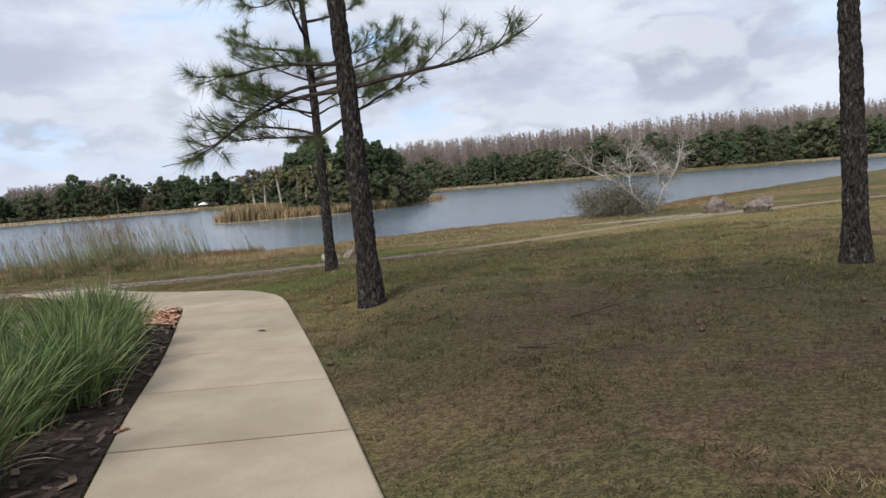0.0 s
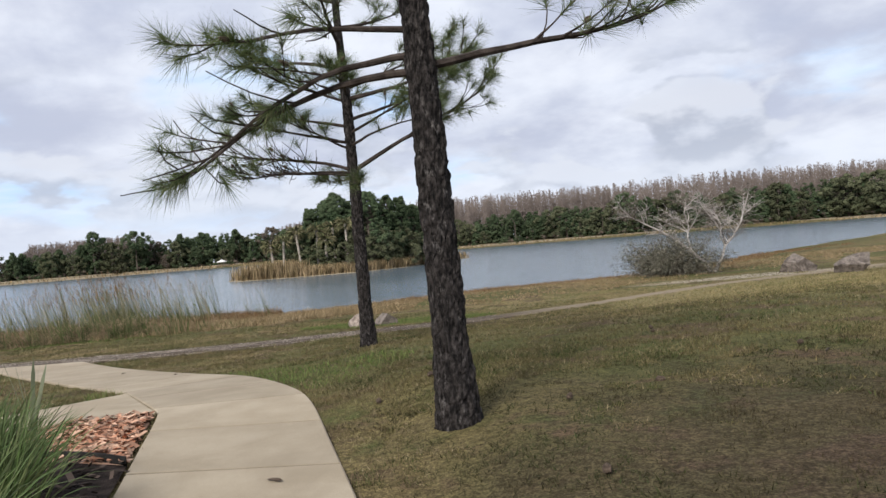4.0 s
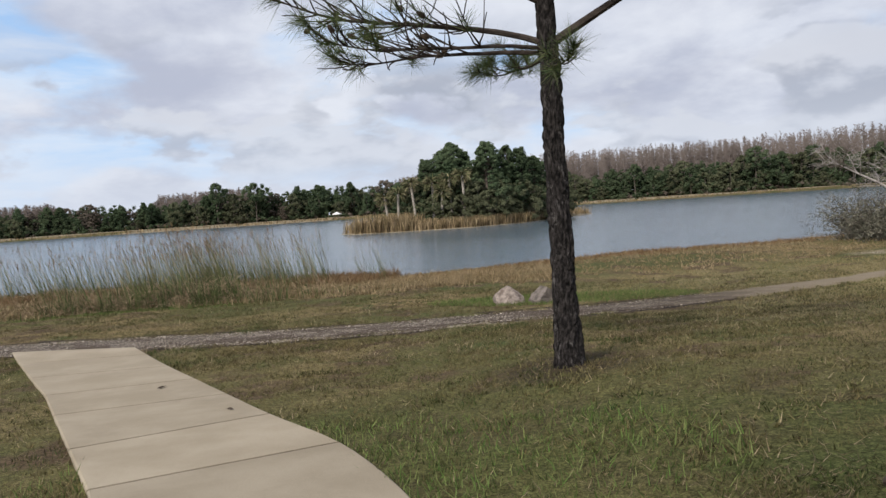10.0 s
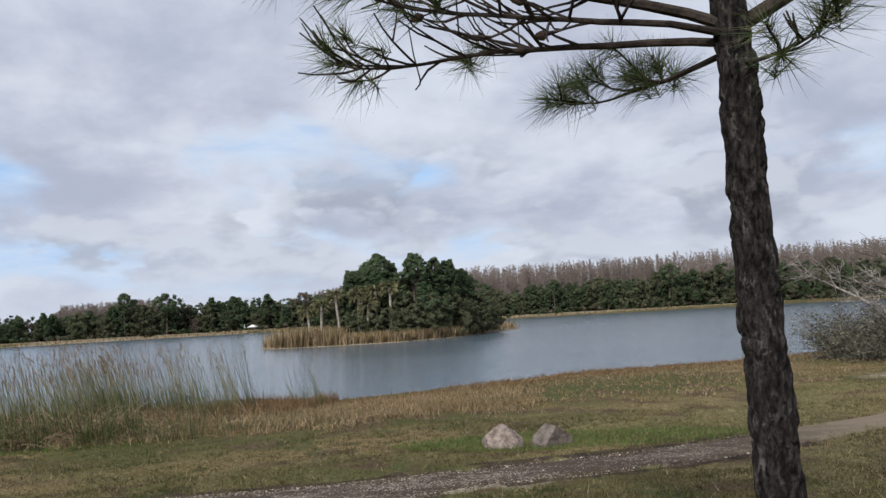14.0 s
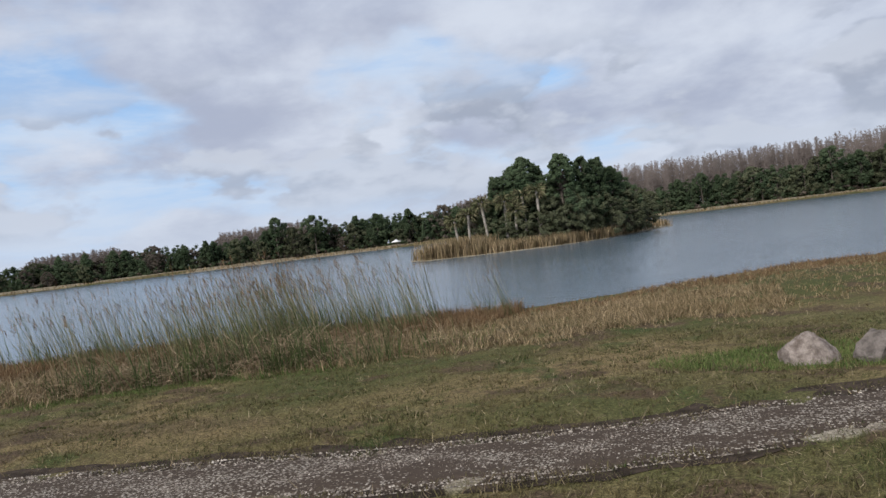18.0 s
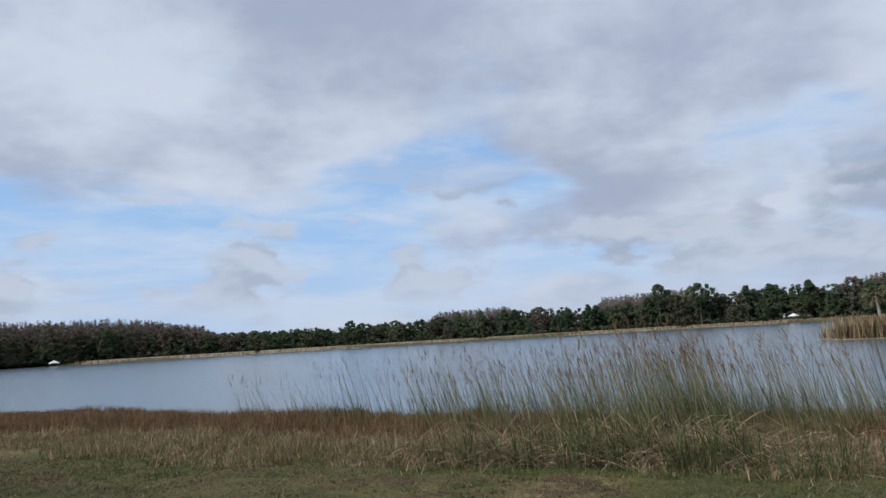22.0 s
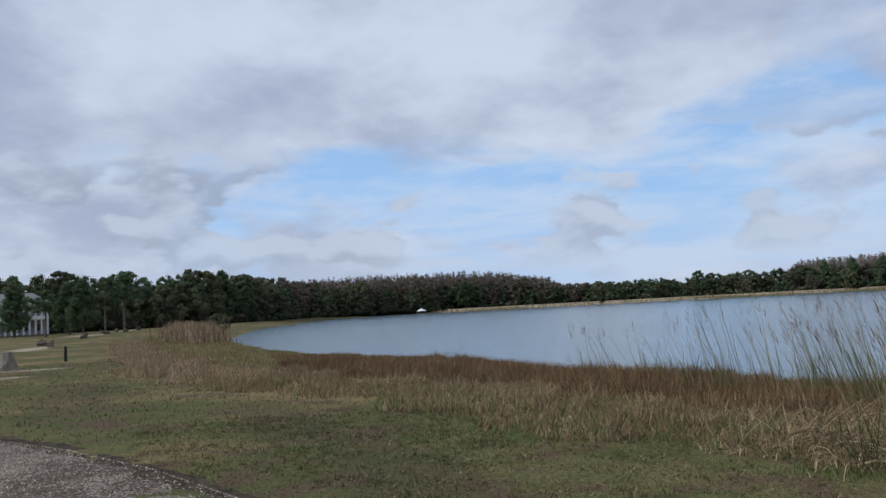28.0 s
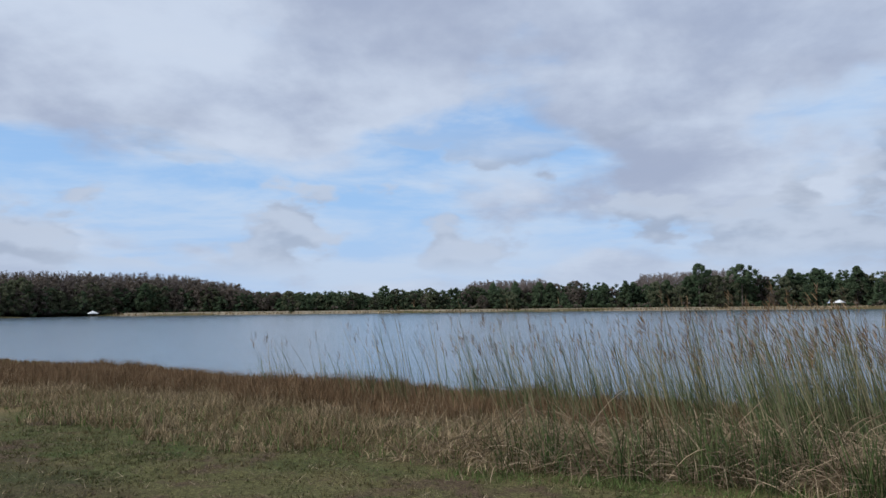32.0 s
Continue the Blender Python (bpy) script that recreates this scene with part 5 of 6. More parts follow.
# ---- dead tree and shrub by the water ----
def build_dead_tree():
    rng = random.Random(61)
    x, y = 9.6, 38.05
    tree = thing("dead_tree", (x, y, gz(x, y)), "bare whitened tree leaning over the water, forked at its base", "tree")
    stems = (([(0, 0, -0.1), (-0.30, 0.0, 0.45), (-0.75, 0.1, 0.95), (-1.25, 0.0, 1.35), (-1.9, 0.2, 1.85), (-2.5, 0.1, 2.2), (-3.2, 0.3, 2.6)], 0.095, 150),
             ([(0.12, 0, -0.1), (0.22, 0.0, 0.30), (0.50, -0.1, 0.65), (0.62, 0.0, 1.05), (1.0, 0.1, 1.45), (1.35, 0.0, 2.0), (1.5, 0.1, 2.6), (1.75, 0.0, 3.2)], 0.080, 62),
             ([(-0.75, 0.1, 0.95), (-0.85, 0.2, 1.5), (-0.70, 0.3, 2.0), (-0.85, 0.3, 2.6), (-0.75, 0.4, 3.1)], 0.050, 95),
             ([(0.62, 0, 1.05), (0.40, -0.2, 1.5), (0.45, -0.3, 2.0), (0.25, -0.2, 2.5)], 0.040, 100))
    for line_pts, r, az in stems:
        g = Geo()
        pts = [Vector(p) + Vector((rng.uniform(-0.05, 0.05), rng.uniform(-0.08, 0.08), 0)) for p in line_pts]
        n = len(pts) - 1
        g.tube(pts, [r * 0.82 * (1 - 0.72 * i / n) for i in range(n + 1)], 8, wobble=0.10, rng=rng)
        part("trunk", g, M["dead_bark"], tree)
        for j in range(13):
            u = rng.uniform(0.3, 1.0)
            i = min(int(u * n), n - 1)
            s = pts[i].lerp(pts[i + 1], u * n - i)
            b = Geo()
            bl = rng.uniform(0.6, 1.7) * (1.25 - 0.5 * u)
            bp = limb_path(s, az + rng.uniform(-95, 95), bl, rng.uniform(0.1, 1.6), rng.uniform(-0.5, 0.4), rng, 6, 0.26)
            b.tube(bp, [0.022 * (1 - 0.75 * q / 6) for q in range(7)], 5, cap=False)
            for _ in range(26):
                q = rng.randint(1, 6)
                w = limb_path(bp[q], az + rng.uniform(-120, 120), rng.uniform(0.25, 0.8), rng.uniform(-0.3, 1.2), -0.1, rng, 3, 0.35)
                b.tube(w, [0.007, 0.006, 0.0045, 0.003], 4, cap=False)
            part("branch", b, M["dead_bark"] if j % 3 else M["far_trunk"], tree)
    sx, sy = 8.1, 38.7
    shrub = thing("shrub", (sx, sy, gz(sx, sy)), "dense grey leafless shrub at the water's edge", "shrub")
    g, lf = Geo(), Geo()
    for _ in range(230):
        p = limb_path((rng.gauss(0, 0.65), rng.gauss(0, 0.6), 0), rng.uniform(0, 360), rng.uniform(1.0, 2.3), rng.uniform(0.3, 1.6), -0.2, rng, 5, 0.25)
        g.tube(p, [0.016, 0.013, 0.011, 0.009, 0.006, 0.004], 4, cap=False)
        for q in p[1:]:
            for _ in range(16):
                c = q + Vector((rng.gauss(0, 0.16), rng.gauss(0, 0.16), rng.gauss(0, 0.14)))
                c.z = max(c.z, 0.02)
                lf.blade(c, (rng.uniform(-1, 1), rng.uniform(-1, 1), rng.uniform(-0.3, 1)), rng.uniform(0.06, 0.14), 0.035, 0.1, rng, 1)
    part("stem_tangle", g, M["far_trunk"], shrub, kind="stuff")
    part("foliage", lf, M["shrub"], shrub, kind="stuff")


build_dead_tree()


# ---- far trees ----
def far_tree_meshes(seed, tall, wide, mat, leaf=0.3, clumps=90, bare=0.25, shape="pine", per=46, knob=1.0):
    """A trunk with limbs and a crown of leafy clumps: pine (tapering, tufted) or oak (broad, rounded)."""
    rng = random.Random(seed)
    t = Geo()
    bend = rng.uniform(-0.25, 0.25)
    t.tube([(0, 0, -0.3), (bend, 0, tall * 0.5), (0, -bend, tall * 0.93)], [tall * 0.018, tall * 0.013, tall * 0.004], 6)
    spots, radii = [], []
    lobes = [(rng.uniform(0, 6.283), rng.uniform(0.75, 1.2)) for _ in range(5)]
    for i in range(clumps):
        u = (i + rng.random()) / clumps
        h = tall * (bare + (0.97 - bare) * u)
        a = rng.uniform(0, 6.283)
        lobe = sum(g * max(0.0, math.cos(a - b)) ** 3 for b, g in lobes) / 1.6 + 0.55
        if shape == "pine":
            w = wide * min(1.0, 0.60 + 1.6 * u) * max(0.03, 1.0 - u) ** 0.62 * 1.12 * lobe
        else:
            w = wide * math.sqrt(max(0.05, 1 - (1.9 * u - 0.85) ** 2)) * lobe
        q = rng.uniform(0.3, 1.0) ** 0.6
        p = (math.cos(a) * w * q, math.sin(a) * w * q, h)
        t.tube([(0, 0, max(0.2, h - w * 0.3)), p], [tall * 0.004, tall * 0.001], 3, cap=False)
        spots.append(p)
        radii.append(rng.uniform(0.055, 0.10) * tall * knob * (1.15 - 0.45 * u))
    v = leaf_cloud(spots, radii, per, leaf, seed)
    return t.mesh("trunk", M["far_trunk"]), raw_mesh("crown", v, np.arange(len(v)), np.full(len(v) // 3, 3), mat, link=False)


KINDS = {
    "pine": [far_tree_meshes(s, 12, 3.0, M["far_green"], 0.36, 84, 0.16) for s in (1, 2, 3, 12)],
    "islet": [far_tree_meshes(s, 12, 3.5, M["far_green"], 0.20, 330, 0.14, "pine", 56, 0.52) for s in (21, 22, 23)],
    "open": [far_tree_meshes(s, 12, 3.0, M["far_green"], 0.34, 46, 0.55, "oak") for s in (4, 5)],
    "bare": [far_tree_meshes(s, 10, 3.6, M["bare_oak"], 0.30, 90, 0.12, "oak") for s in (8, 9)],
    "oak": [far_tree_meshes(s, 9, 3.7, M["oak_green"], 0.32, 90, 0.08, "oak", 60) for s in (6, 7)],
}
# heights of the wood round the lake by bearing from the walk (degrees from y towards x): the green front, and the bare wood behind
GREEN_TOP = [(-180, 13), (-101, 13), (-87, 15), (-80, 14.5), (-72, 13), (-64, 10.5), (-59, 8.5), (-52, 9.5), (-48, 11), (-42, 12), (-37, 12), (-31, 13.5), (-25, 15), (-20, 16), (-14, 13.5), (-8, 11.5), (0, 12.5), (6, 14.5), (14, 15), (22, 17), (32, 18), (180, 15)]
BARE_TOP = [(-180, 0), (-86, 0), (-82, 14.5), (-78, 16.5), (-72, 17), (-67, 16), (-63, 12.5), (-60, 0), (-49, 0), (-46, 12.5), (-41, 13), (-39, 0), (-36, 0), (-34, 14.5), (-28, 15.5), (-25, 0), (-19, 0), (-17, 15.5), (-12, 19), (-5, 21.5), (6, 21.5), (14, 22), (22, 21.5), (35, 20), (180, 0)]


def bearing(x, y):
    return math.degrees(math.atan2(x + 4, y - 15))


def plant(kind, x, y, z, scale, rng, name, label, group):
    t, c = rng.choice(KINDS[kind])
    tree = thing(name, (x, y, z), label, "tree", group)
    tree.rotation_euler = (0, 0, rng.uniform(0, 6.28))
    tree.scale = (scale * rng.uniform(0.9, 1.15), scale * rng.uniform(0.9, 1.15), scale)
    part("trunk", t, None, tree)
    part("crown", c, None, tree)
    return tree


FRINGE = [(-60, -60), (-120, -45), (-165, -25), (-185, 0), (-200, 25), (-245, 48), (-290, 62), (-312, 84), (-320, 110), (-314, 138), (-290, 182), (-225, 252), (-158, 294), (-112, 305),
          (-60, 314), (0, 316), (70, 310), (175, 298), (245, 262), (205, 205), (140, 165), (150, 90)]


def build_woods():
    rng = random.Random(71)
    pts = np.array(FRINGE, float)
    seg = np.hypot(*np.diff(pts, axis=0).T)
    total = seg.sum()
    cum = np.concatenate([[0], np.cumsum(seg)])

    def at(s):
        i = min(int(np.searchsorted(cum, s) - 1), len(seg) - 1)
        i = max(i, 0)
        f = (s - cum[i]) / seg[i]
        p = pts[i] * (1 - f) + pts[i + 1] * f
        return p

    def outward(p):
        o = p - np.array([-60.0, 150.0])
        return o / np.linalg.norm(o)

    for k in range(430):
        s = (k + rng.random()) / 430 * total
        p = at(s)
        back = (0, 2.5, 5.5, 9)[k % 4] + rng.uniform(-2, 3)
        out = outward(p)
        x, y = p + out * back
        b = bearing(x, y)
        if b > -14:
            kind = rng.choice(("pine", "pine", "pine", "oak"))
        elif -84 < b < -60:
            kind = rng.choice(("bare", "bare", "oak", "oak", "pine"))
        elif b < -84:
            kind = rng.choice(("pine", "pine", "oak"))
        else:
            kind = rng.choice(("pine", "oak", "pine", "oak", "bare"))
        tall = float(line(GREEN_TOP, b)) * rng.uniform(0.52, 0.98) * (0.62 if back < 2 and rng.random() < 0.45 else 1.0)
        if rng.random() < 0.035:
            kind, tall = "open", tall * 1.18
        full = {"pine": 12, "open": 12, "bare": 10, "oak": 9}[kind]
        plant(kind, x, y, gz(x, y), tall / full, rng, "oak_tree" if kind in ("oak", "bare") else "pine_tree",
              "rounded dull green oak in the far wood" if kind == "oak" else "grey-brown winter oak in the far wood" if kind == "bare" else "tall open-crowned pine above the far wood" if kind == "open"
              else "dark green pine in the wood across the lake", "trees of the far wood")
    plant("open", -165, 292, gz(-165, 292), 1.42, rng, "pine_tree", "tall open-crowned pine above the far wood", "trees of the far wood")
    # dense wood behind, one mass of stems and leaves
    bare = Geo()
    green, brown = [], []
    size = {id(green): [], id(brown): []}
    for k in range(3000):
        s = rng.random() * total if k < 2300 else rng.uniform(0.04, 0.36) * total
        p = at(s)
        out = outward(p)
        deep = rng.uniform(5, 26)
        x, y = p + out * deep
        x, y = x + rng.uniform(-10, 10), y + rng.uniform(-3, 3)
        if edge_distance(np.array([x]), np.array([y]), LAKE)[1][0]:
            continue
        b = bearing(x, y)
        z = gz(x, y)
        lump = 1.0 + 0.20 * noise.noise(Vector((s * 0.035, 3.3, 0)))
        h = float(line(GREEN_TOP, b)) * rng.uniform(0.55, 0.97) * lump
        some = green
        if -85 < b < -60 and deep > 9 and rng.random() < 0.85:
            some = brown
            h = max(h, float(line(BARE_TOP, b)) * rng.uniform(0.72, 1.0))
        wide = rng.uniform(2.4, 3.8)
        for j in range(15):
            u = ((j + rng.random()) / 15) ** 0.7 * 0.95
            w = wide * math.sqrt(max(0.03, 1 - u * u))
            ox, oy = rng.uniform(-w, w), rng.uniform(-w, w)
            some.append((x + ox, y + oy, z + h * u - 0.6))
            size[id(some)].append(rng.uniform(1.0, 1.8) * (1.15 - 0.5 * u))
    for k in range(2400):
        p = at(rng.random() * total)
        out = outward(p)
        x, y = p + out * rng.uniform(-3, 4)
        if edge_distance(np.array([x]), np.array([y]), LAKE)[1][0]:
            continue
        some = brown if rng.random() < 0.3 else green
        some.append((x, y, gz(x, y) + rng.uniform(0.2, 1.8)))
        size[id(some)].append(rng.uniform(0.7, 1.4))
    for some, mat, name, label, seed in ((green, M["far_green"], "far_wood", "dense dark green wood across the lake", 1), (brown, M["bare_oak"], "far_brown_wood", "grey-brown winter wood across the lake", 2)):
        v = leaf_cloud(some, size[id(some)], 22, 0.34, seed)
        raw_mesh(name, v, np.arange(len(v)), np.full(len(v) // 3, 3), mat, label, "woods")
    made = 0
    while made < 5200:
        s = rng.random() * total
        p = at(s)
        out = outward(p)
        x, y = p + out * rng.uniform(20, 50)
        x, y = x + rng.uniform(-8, 8), y + rng.uniform(-8, 8)
        b = bearing(x, y)
        top = float(line(BARE_TOP, b))
        if top < 9 or b > 45:
            continue
        made += 1
        z = gz(x, y)
        h = top * rng.uniform(0.80, 1.02) * (1 + 0.06 * noise.noise(Vector((s * 0.05, 1.1, 0))))
        lean = rng.uniform(-0.4, 0.4)
        bare.tube([(x, y, z), (x + lean, y, z + h)], [0.2, 0.03], 3, cap=False)
        for _ in range(84):
            u = rng.uniform(0.25, 1) ** 0.8
            a = rng.uniform(0, 6.28)
            L = (1.06 - u) * 3.4 * rng.uniform(0.4, 1.1) + 0.5
            c = (x + lean * u, y, z + h * u)
            q = (c[0] + math.cos(a) * L, c[1] + math.sin(a) * L, min(c[2] + L * rng.uniform(0.3, 0.9), z + h * 1.04))
            w = 0.10
            bare.face((c[0], c[1], c[2] - w), (c[0], c[1], c[2] + w), q)
    tagged(new("bare_cypress_wood", bare.mesh("bare_cypress_wood", M["cypress"])), "pinkish grey leafless cypress wood behind the pines", "woods", kind="stuff")


build_woods()


# ---- island ----
ISLAND = np.array([(-30, 89), (-24, 88.6), (-17, 91), (-12.5, 98), (-10, 110), (-6.5, 127), (-9, 131), (-14, 124), (-22, 112), (-29, 101), (-33, 93)], float)


def build_island():
    rng = random.Random(83)
    g = Geo()
    c = ISLAND.mean(0)
    rings = [[tuple((p - c) * k + c) + (WATER + z,) for p in ISLAND] for k, z in ((1.06, -0.5), (1.0, 0.04), (0.9, 0.25), (0.5, 0.6))]
    for r0, r1 in zip(rings, rings[1:]):
        for j in range(len(ISLAND)):
            g.face(r0[j], r0[(j + 1) % len(ISLAND)], r1[(j + 1) % len(ISLAND)], r1[j])
    g.face(*rings[-1])
    tagged(new("island_ground", g.mesh("island_ground", M["bank"])), "low sandy islet in the lake", "island", kind="structure")
    z0 = WATER + 0.3
    spec = [(-23.9, 97, 0.66), (-22.0, 98.5, 0.74), (-20.6, 97, 0.80), (-19.6, 100, 0.72), (-16.9, 99.5, 0.80), (-14.9, 102, 0.76), (-13.3, 103, 0.74), (-12.4, 107, 0.66), (-17.6, 103, 0.66), (-12.6, 111, 0.66)]
    for x, y, s in spec:
        plant("islet", x, y, z0, s, rng, "pine_tree", "dark green pine on the islet", "pines on the islet")
    for x, y, s in ((-19, 94.5, 0.38), (-16.2, 95.5, 0.42), (-14, 99, 0.45), (-12.2, 103, 0.45), (-11, 109, 0.5), (-10.3, 114, 0.5), (-22.5, 95.5, 0.4), (-20.5, 96, 0.5), (-17.5, 96.5, 0.55), (-15, 98, 0.55), (-13.2, 101.5, 0.55), (-11.5, 106, 0.55), (-24.5, 97, 0.45), (-18.5, 99, 0.6), (-12, 116, 0.5)):
        plant("oak", x, y, z0 - 0.1, s, rng, "bush", "dense olive bush on the islet", "bushes on the islet")
    for x, y, h, lx in ((-27.9, 95, 3.4, -0.3), (-26.6, 94.5, 3.9, 0.2), (-24.5, 95, 4.9, -0.5), (-22.4, 94.6, 4.9, 0.1), (-20.3, 95, 5.2, -0.2), (-18.8, 95, 5.5, -0.1), (-21.4, 94.4, 3.8, 0.2)):
        palm = thing("cabbage_palm", (x, y, z0), "pale-trunked cabbage palm with a drooping crown on the islet", "palm tree", "palms on the islet")
        t = Geo()
        t.tube([(0, 0, -0.3), (lx * 0.5, 0, h * 0.5), (lx, 0, h)], [0.17, 0.14, 0.15], 7)
        part("trunk", t, M["palm_trunk"], palm)
        f = Geo()
        for j in range(58):
            a, e = rng.uniform(0, 6.28), rng.uniform(-0.9, 1.1)
            d = Vector((math.cos(a), math.sin(a), e)).normalized()
            for q in range(7):
                dd = (d + Vector((rng.gauss(0, 0.3), rng.gauss(0, 0.3), rng.gauss(0, 0.22))))
                f.blade((lx + d.x * 0.5, d.y * 0.5, h + d.z * 0.45), dd, rng.uniform(0.6, 1.05), 0.10, 0.4, rng, 3)
        part("fronds", f, M["palm"], palm)
    g = Geo()
    for _ in range(9000):
        j = rng.randint(0, 3) if rng.random() < 0.75 else rng.randint(0, len(ISLAND) - 1)
        a, b = ISLAND[j], ISLAND[(j + 1) % len(ISLAND)]
        p = a + (b - a) * rng.random()
        p = p + (c - p) * rng.uniform(0.0, 0.22)
        tall = 2.3 if j in (0, 10, 9) else 1.5
        g.blade((p[0], p[1], WATER - 0.05), (rng.gauss(0, 0.12), rng.gauss(0, 0.12), 1), rng.uniform(0.5, 1) * tall, 0.10, 0.08, rng, 2)
    tagged(new("islet_reeds", g.mesh("islet_reeds", M["tan"])), "tan reeds fringing the islet", "reeds", kind="stuff")


build_island()


# ---- far bank, shelters, house, boulders ----
def build_far_things():
    rng = random.Random(97)
    g = Geo()
    pts = FAR[:-3]
    fine = []
    for a, b in zip(pts, pts[1:]):
        for i in range(8):
            fine.append(np.array(a) + (np.array(b) - np.array(a)) * i / 8)
    for a, b in zip(fine, fine[1:]):
        d = (b - a) / np.linalg.norm(b - a)
        n = np.array([d[1], -d[0]])
        if np.dot(n, a - np.array([-60, 150])) < 0:
            n = -n
        g.face((*(a - n), WATER - 0.1), (*(b - n), WATER - 0.1), (*(b + n * 5), WATER + 0.4), (*(a + n * 5), WATER + 0.4))
        g.face((*(a + n * 5), WATER + 0.4), (*(b + n * 5), WATER + 0.4), (*(b + n * 14), WATER + 1.2), (*(a + n * 14), WATER + 1.2))
    tagged(new("far_bank", g.mesh("far_bank", M["bank"])), "pale dry bank along the far shore", "bank", kind="structure")
    gb = Geo()
    for _ in range(5000):
        i = rng.randint(0, len(fine) - 2)
        p = fine[i] + (fine[i + 1] - fine[i]) * rng.random()
        out = p - np.array([-60, 150])
        out /= np.linalg.norm(out)
        p = p + out * rng.uniform(0, 9)
        gb.blade((p[0], p[1], gz(p[0], p[1]) - 0.1), (rng.gauss(0, 0.2), rng.gauss(0, 0.2), 1), rng.uniform(0.4, 1.1), 0.35, 0.1, rng, 1)
    tagged(new("far_reeds", gb.mesh("far_reeds", M["tan"])), "tan grass along the far shore", "grass", kind="stuff")

    for x, y in ((-115, 296), (-299, 109.5)):
        z = gz(x, y)
        s = thing("shelter", (x, y, z), "small open lakeside shelter with a pale hipped roof", "shelter", "shelters on the far shore")
        s.scale = (0.72, 0.72, 0.8)
        for sx in (-1.5, 1.5):
            for sy in (-1.5, 1.5):
                p = Geo()
                p.box((sx - 0.1, sy - 0.1, -0.3), (sx + 0.1, sy + 0.1, 2.3))
                part("post", p, M["wood"], s)
        r = Geo()
        r.face((-2.1, -2.1, 2.3), (2.1, -2.1, 2.3), (0, 0, 3.5))
        r.face((2.1, -2.1, 2.3), (2.1, 2.1, 2.3), (0, 0, 3.5))
        r.face((2.1, 2.1, 2.3), (-2.1, 2.1, 2.3), (0, 0, 3.5))
        r.face((-2.1, 2.1, 2.3), (-2.1, -2.1, 2.3), (0, 0, 3.5))
        r.box((-2.1, -2.1, 2.12), (2.1, 2.1, 2.3))
        part("roof", r, M["white_paint"], s, "pale hipped roof")

    # house with a two-storey porch
    hx, hy = -149.0, -8.3
    hz = gz(hx, hy)
    house = thing("house", (hx, hy, hz), "pale two-storey house with white porch columns among pines", "house")
    house.rotation_euler, house.scale = (0, 0, radians(8)), (0.85, 0.85, 0.85)
    w = Geo()
    w.box((-9, -11, 0), (-3, 8, 6.4))
    part("wall", w, M["siding"], house)
    d = Geo()
    d.box((-3, -11, 0.0), (0.2, 8, 0.35))
    part("porch_deck", d, M["wood"], house)
    d = Geo()
    d.box((-3, -11, 3.25), (0.2, 8, 3.85))
    part("balcony", d, M["white_paint"], house)
    d = Geo()
    d.box((-3, -11.2, 6.1), (0.5, 8.2, 6.5))
    part("eave", d, M["white_paint"], house)
    r = Geo()
    r.face((0.7, -11.6, 6.5), (0.7, 8.6, 6.5), (-4.5, 5, 8.6), (-4.5, -8, 8.6))
    r.face((-9.7, 8.6, 6.5), (-9.7, -11.6, 6.5), (-4.5, -8, 8.6), (-4.5, 5, 8.6))
    r.face((0.7, 8.6, 6.5), (-9.7, 8.6, 6.5), (-4.5, 5, 8.6))
    r.face((-9.7, -11.6, 6.5), (0.7, -11.6, 6.5), (-4.5, -8, 8.6))
    part("roof", r, M["shingle"], house, "grey shingle roof")
    for i in range(19):
        y = -10.7 + i * 1.025
        for lo, hi in ((0.35, 3.25), (3.85, 6.1)):
            p = Geo()
            p.tube([(0, y, lo), (0, y, hi)], [0.19, 0.165], 8)
            part("column", p, M["white_paint"], house)
    for i in range(18):
        y0, y1 = -10.7 + i * 1.025, -10.7 + (i + 1) * 1.025
        q = Geo()
        n = 10
        for j in range(n):
            a0, a1 = math.pi * j / n, math.pi * (j + 1) / n
            ya, yb = (y0 + y1) / 2 - 0.51 * math.cos(a0), (y0 + y1) / 2 - 0.51 * math.cos(a1)
            za, zb = 2.65 + 0.5 * math.sin(a0), 2.65 + 0.5 * math.sin(a1)
            for fx in (-0.08, 0.08):
                q.face((fx, ya, za), (fx, yb, zb), (fx, yb, 3.25), (fx, ya, 3.25))
            q.face((-0.08, ya, za), (-0.08, yb, zb), (0.08, yb, zb), (0.08, ya, za))
        part("arch", q, M["white_paint"], house)
    for lo in (0.9, 4.4):
        for i in range(7):
            y = -9.2 + i * 2.6
            f = Geo()
            f.box((-3.02, y - 0.6, lo), (-2.94, y + 0.6, lo + 1.6))
            win = part("window", f, M["white_paint"], house)
            q = Geo()
            q.box((-2.95, y - 0.5, lo + 0.1), (-2.92, y + 0.5, lo + 1.5))
            part("pane", q, M["glass"], win)
    for i, (x, y, sc) in enumerate(((-120.6, 2.2, 0.52), (-127, 6.0, 0.66), (-138, 8.0, 0.72), (-142, 2.5, 0.7), (-150, 10, 0.85), (-138, -4.5, 0.72))):
        plant(("open", "pine")[i % 2], x, y, gz(x, y), sc, rng, "pine_tree", "open pine on the lawn before the house", "pines by the house")
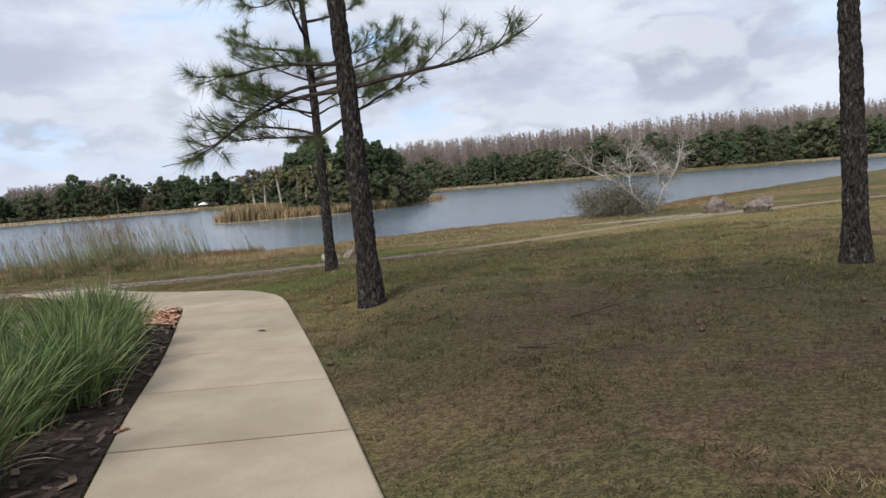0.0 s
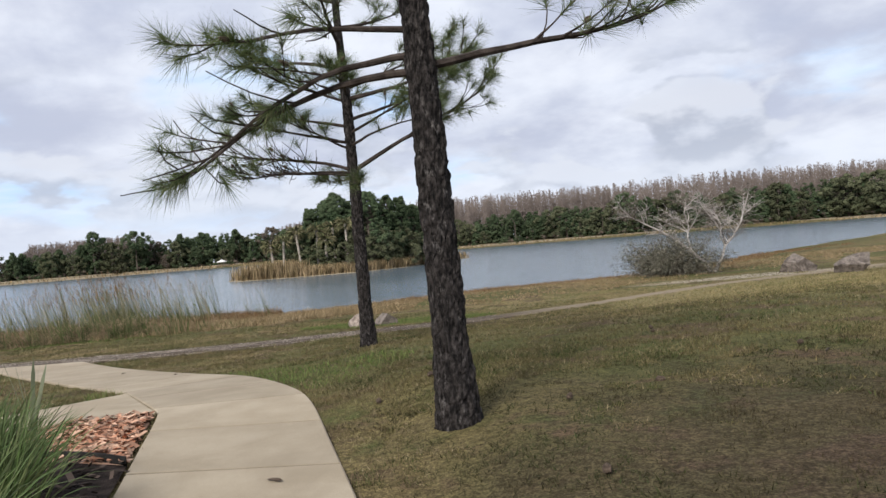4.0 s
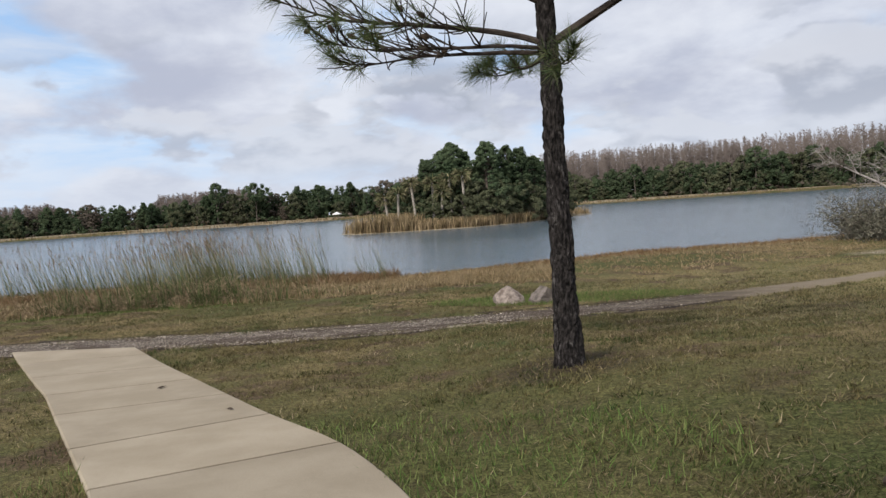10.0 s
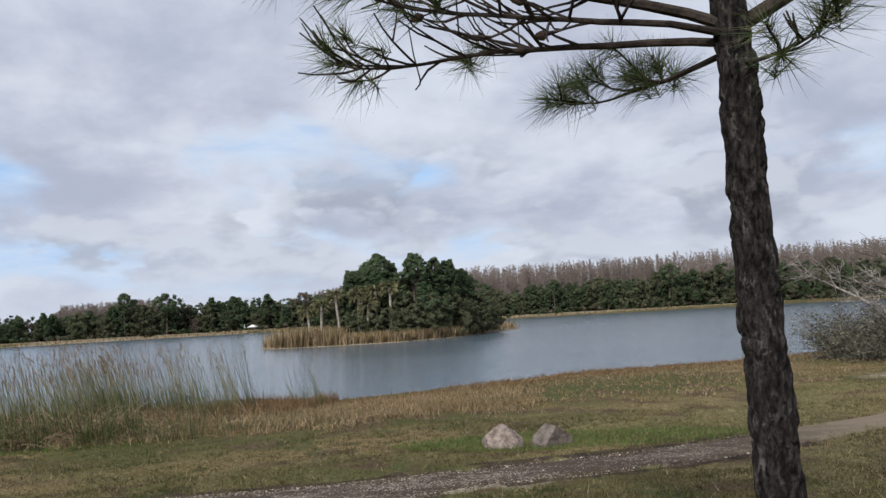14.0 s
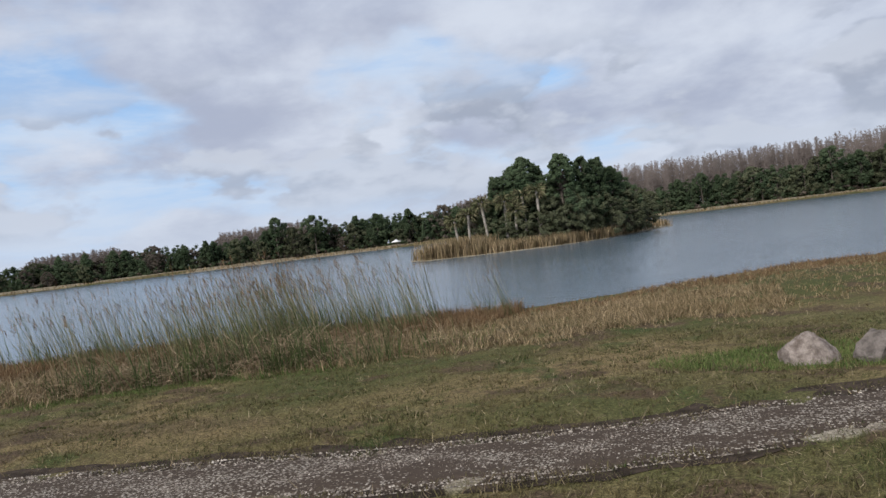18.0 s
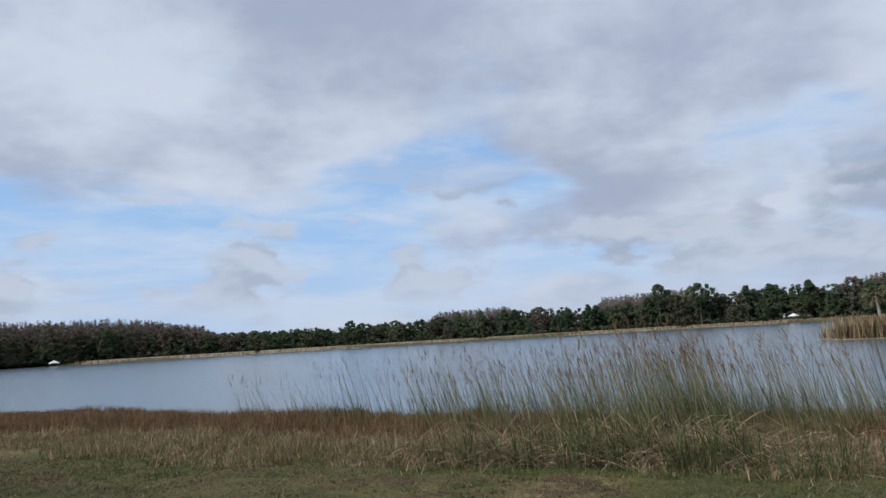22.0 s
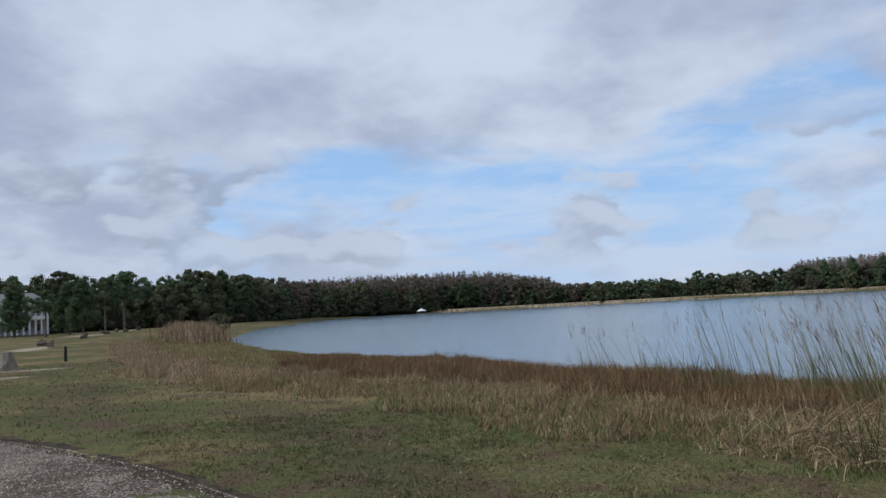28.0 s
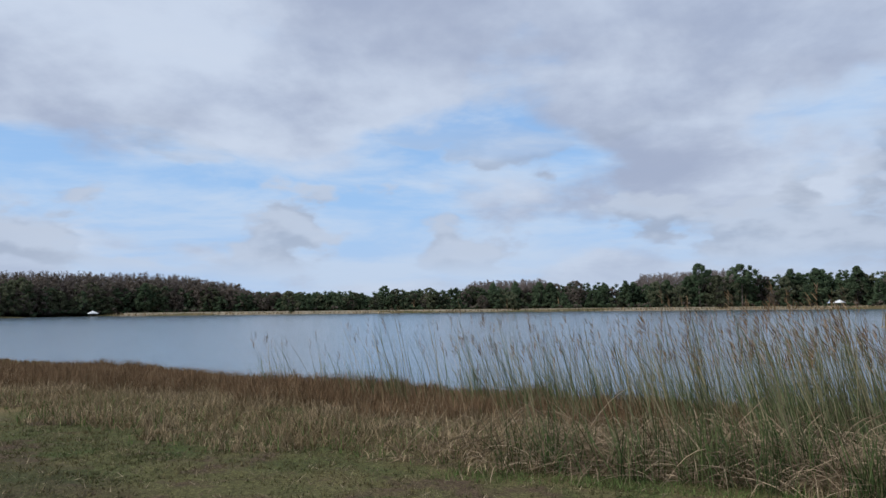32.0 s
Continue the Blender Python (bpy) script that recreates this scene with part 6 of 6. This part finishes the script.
    for i, (x, y, sz) in enumerate(((-85.4, 7.8, 1.2), (-105, 8.4, 1.2), (-90.2, 6.4, 1.5), (-120.5, 9.6, 1.3), (-138, 10.9, 1.3), (-118, 7.2, 1.2), (-132, 8, 1.1), (-146, 9, 1.2), (-155, 12, 1.3))):
        rock(x, y, (sz * 0.75, sz * 0.6, sz * 0.42), 101 + i, M["rock_brown"], "dark brown boulder lying on the lawn by the sandy track", group="boulders along the track")
    st = Geo()
    st.tube([(0, 0, -0.1), (0.03, 0, 0.12), (0.08, 0.03, 0.45), (0.10, 0.03, 0.82)], [0.66, 0.50, 0.34, 0.22], 11, wobble=0.12, rng=rng)
    ob = new("stump", st.mesh("stump", M["wood"]))
    ob.location = (-46.7, 11.4, gz(-46.7, 11.4))
    tagged(ob, "weathered grey flared tree stump beside a pale sandy patch", "stump")
    post = thing("marker_post", (-53.3, 12.95, gz(-53.3, 12.95)), "short dark wooden post on the lawn", "post")
    p = Geo()
    p.tube([(0, 0, -0.1), (0.02, 0, 0.75)], [0.08, 0.075], 8)
    part("post_shaft", p, M["post_black"], post)
    p = Geo()
    p.tube([(0.02, 0, 0.75), (0.02, 0, 0.80)], [0.085, 0.05], 8)
    part("post_cap", p, M["post_black"], post)
    # far left reeds and the shrub on the spit
    g = Geo()
    for _ in range(4200):
        x, y = rng.gauss(-93, 6), rng.gauss(20.2, 1.2)
        g.blade((x, y, gz(x, y) - 0.05), (rng.gauss(0, 0.15), rng.gauss(0, 0.15), 1), rng.uniform(1.1, 2.1), 0.07, 0.08, rng, 2)
    tagged(new("spit_reeds", g.mesh("spit_reeds", M["straw"])), "stand of pale dead reeds on the near spit", "reeds", kind="stuff")
    plant("oak", -128, 24.5, gz(-128, 24.5), 0.3, rng, "bush", "round olive bush on the spit", "bushes on the spit")


build_far_things()


# ---- small litter on the lawn ----
def build_lawn_litter():
    rng = random.Random(101)
    for x, y, L, a in ((3.4, 8.3, 0.55, 0.5), (5.2, 9.2, 0.35, 0.1), (4.4, 12.0, 0.3, 1.2), (2.9, 7.2, 0.4, -0.4), (6.0, 11.0, 0.45, 0.8)):
        g = Geo()
        pts = limb_path((0, 0, 0.012), math.degrees(a), L, 0.03, 0.0, rng, 5, 0.15)
        g.tube(pts, [0.010, 0.009, 0.008, 0.007, 0.005, 0.003], 5)
        ob = new("twig", g.mesh("twig", M["twig"]))
        ob.location = (x, y, gz(x, y))
        tagged(ob, "fallen dark twig on the dry lawn", "twig", "twigs on the lawn")
    for i in range(26):
        x, y = rng.uniform(0.2, 7), rng.uniform(6.5, 15)
        if on_pavement(np.array([x]), np.array([y]))[0]:
            continue
        g = Geo()
        L = rng.uniform(0.05, 0.08)
        g.tube([(0, 0, 0.02), (L * 0.3, 0, 0.025), (L * 0.75, 0, 0.024), (L, 0, 0.02)], [0.012, 0.026, 0.022, 0.006], 8, wobble=0.2, rng=rng)
        ob = new("pine_cone", g.mesh("pine_cone", M["cone"]))
        ob.location, ob.rotation_euler = (x, y, gz(x, y)), (0, 0, rng.uniform(0, 6.28))
        tagged(ob, "brown fallen pine cone on the dry lawn", "pine cone", "cones on the lawn")


build_lawn_litter()


def build_leaves():
    rng = random.Random(103)
    for x, y, s, m, label in ((0.18, 9.30, 0.05, "cone", "dark dead leaf lying on the concrete sidewalk"), (-4.87, 16.82, 0.05, "cone", "dark dead leaf lying on the concrete sidewalk"),
                              (0.32, 5.95, 0.05, "red_chip", "stray reddish wood chip at the sidewalk edge"), (-3.4, 15.6, 0.035, "cone", "small brown leaf on the concrete sidewalk")):
        g = Geo()
        z = gz(x, y) + 0.038
        ring = []
        for i in range(9):
            a = i / 9 * 6.283
            r = s * (1 + 0.35 * math.cos(2 * a)) * rng.uniform(0.85, 1.1)
            ring.append((math.cos(a) * r, math.sin(a) * r * 0.6, 0.004 + 0.012 * abs(math.sin(a))))
        for i in range(9):
            g.face(ring[i], ring[(i + 1) % 9], (0, 0, 0.003))
        ob = new("leaf", g.mesh("leaf", M[m]))
        ob.location, ob.rotation_euler = (x, y, z), (0, 0, rng.uniform(0, 3))
        tagged(ob, label, "leaf")


build_leaves()
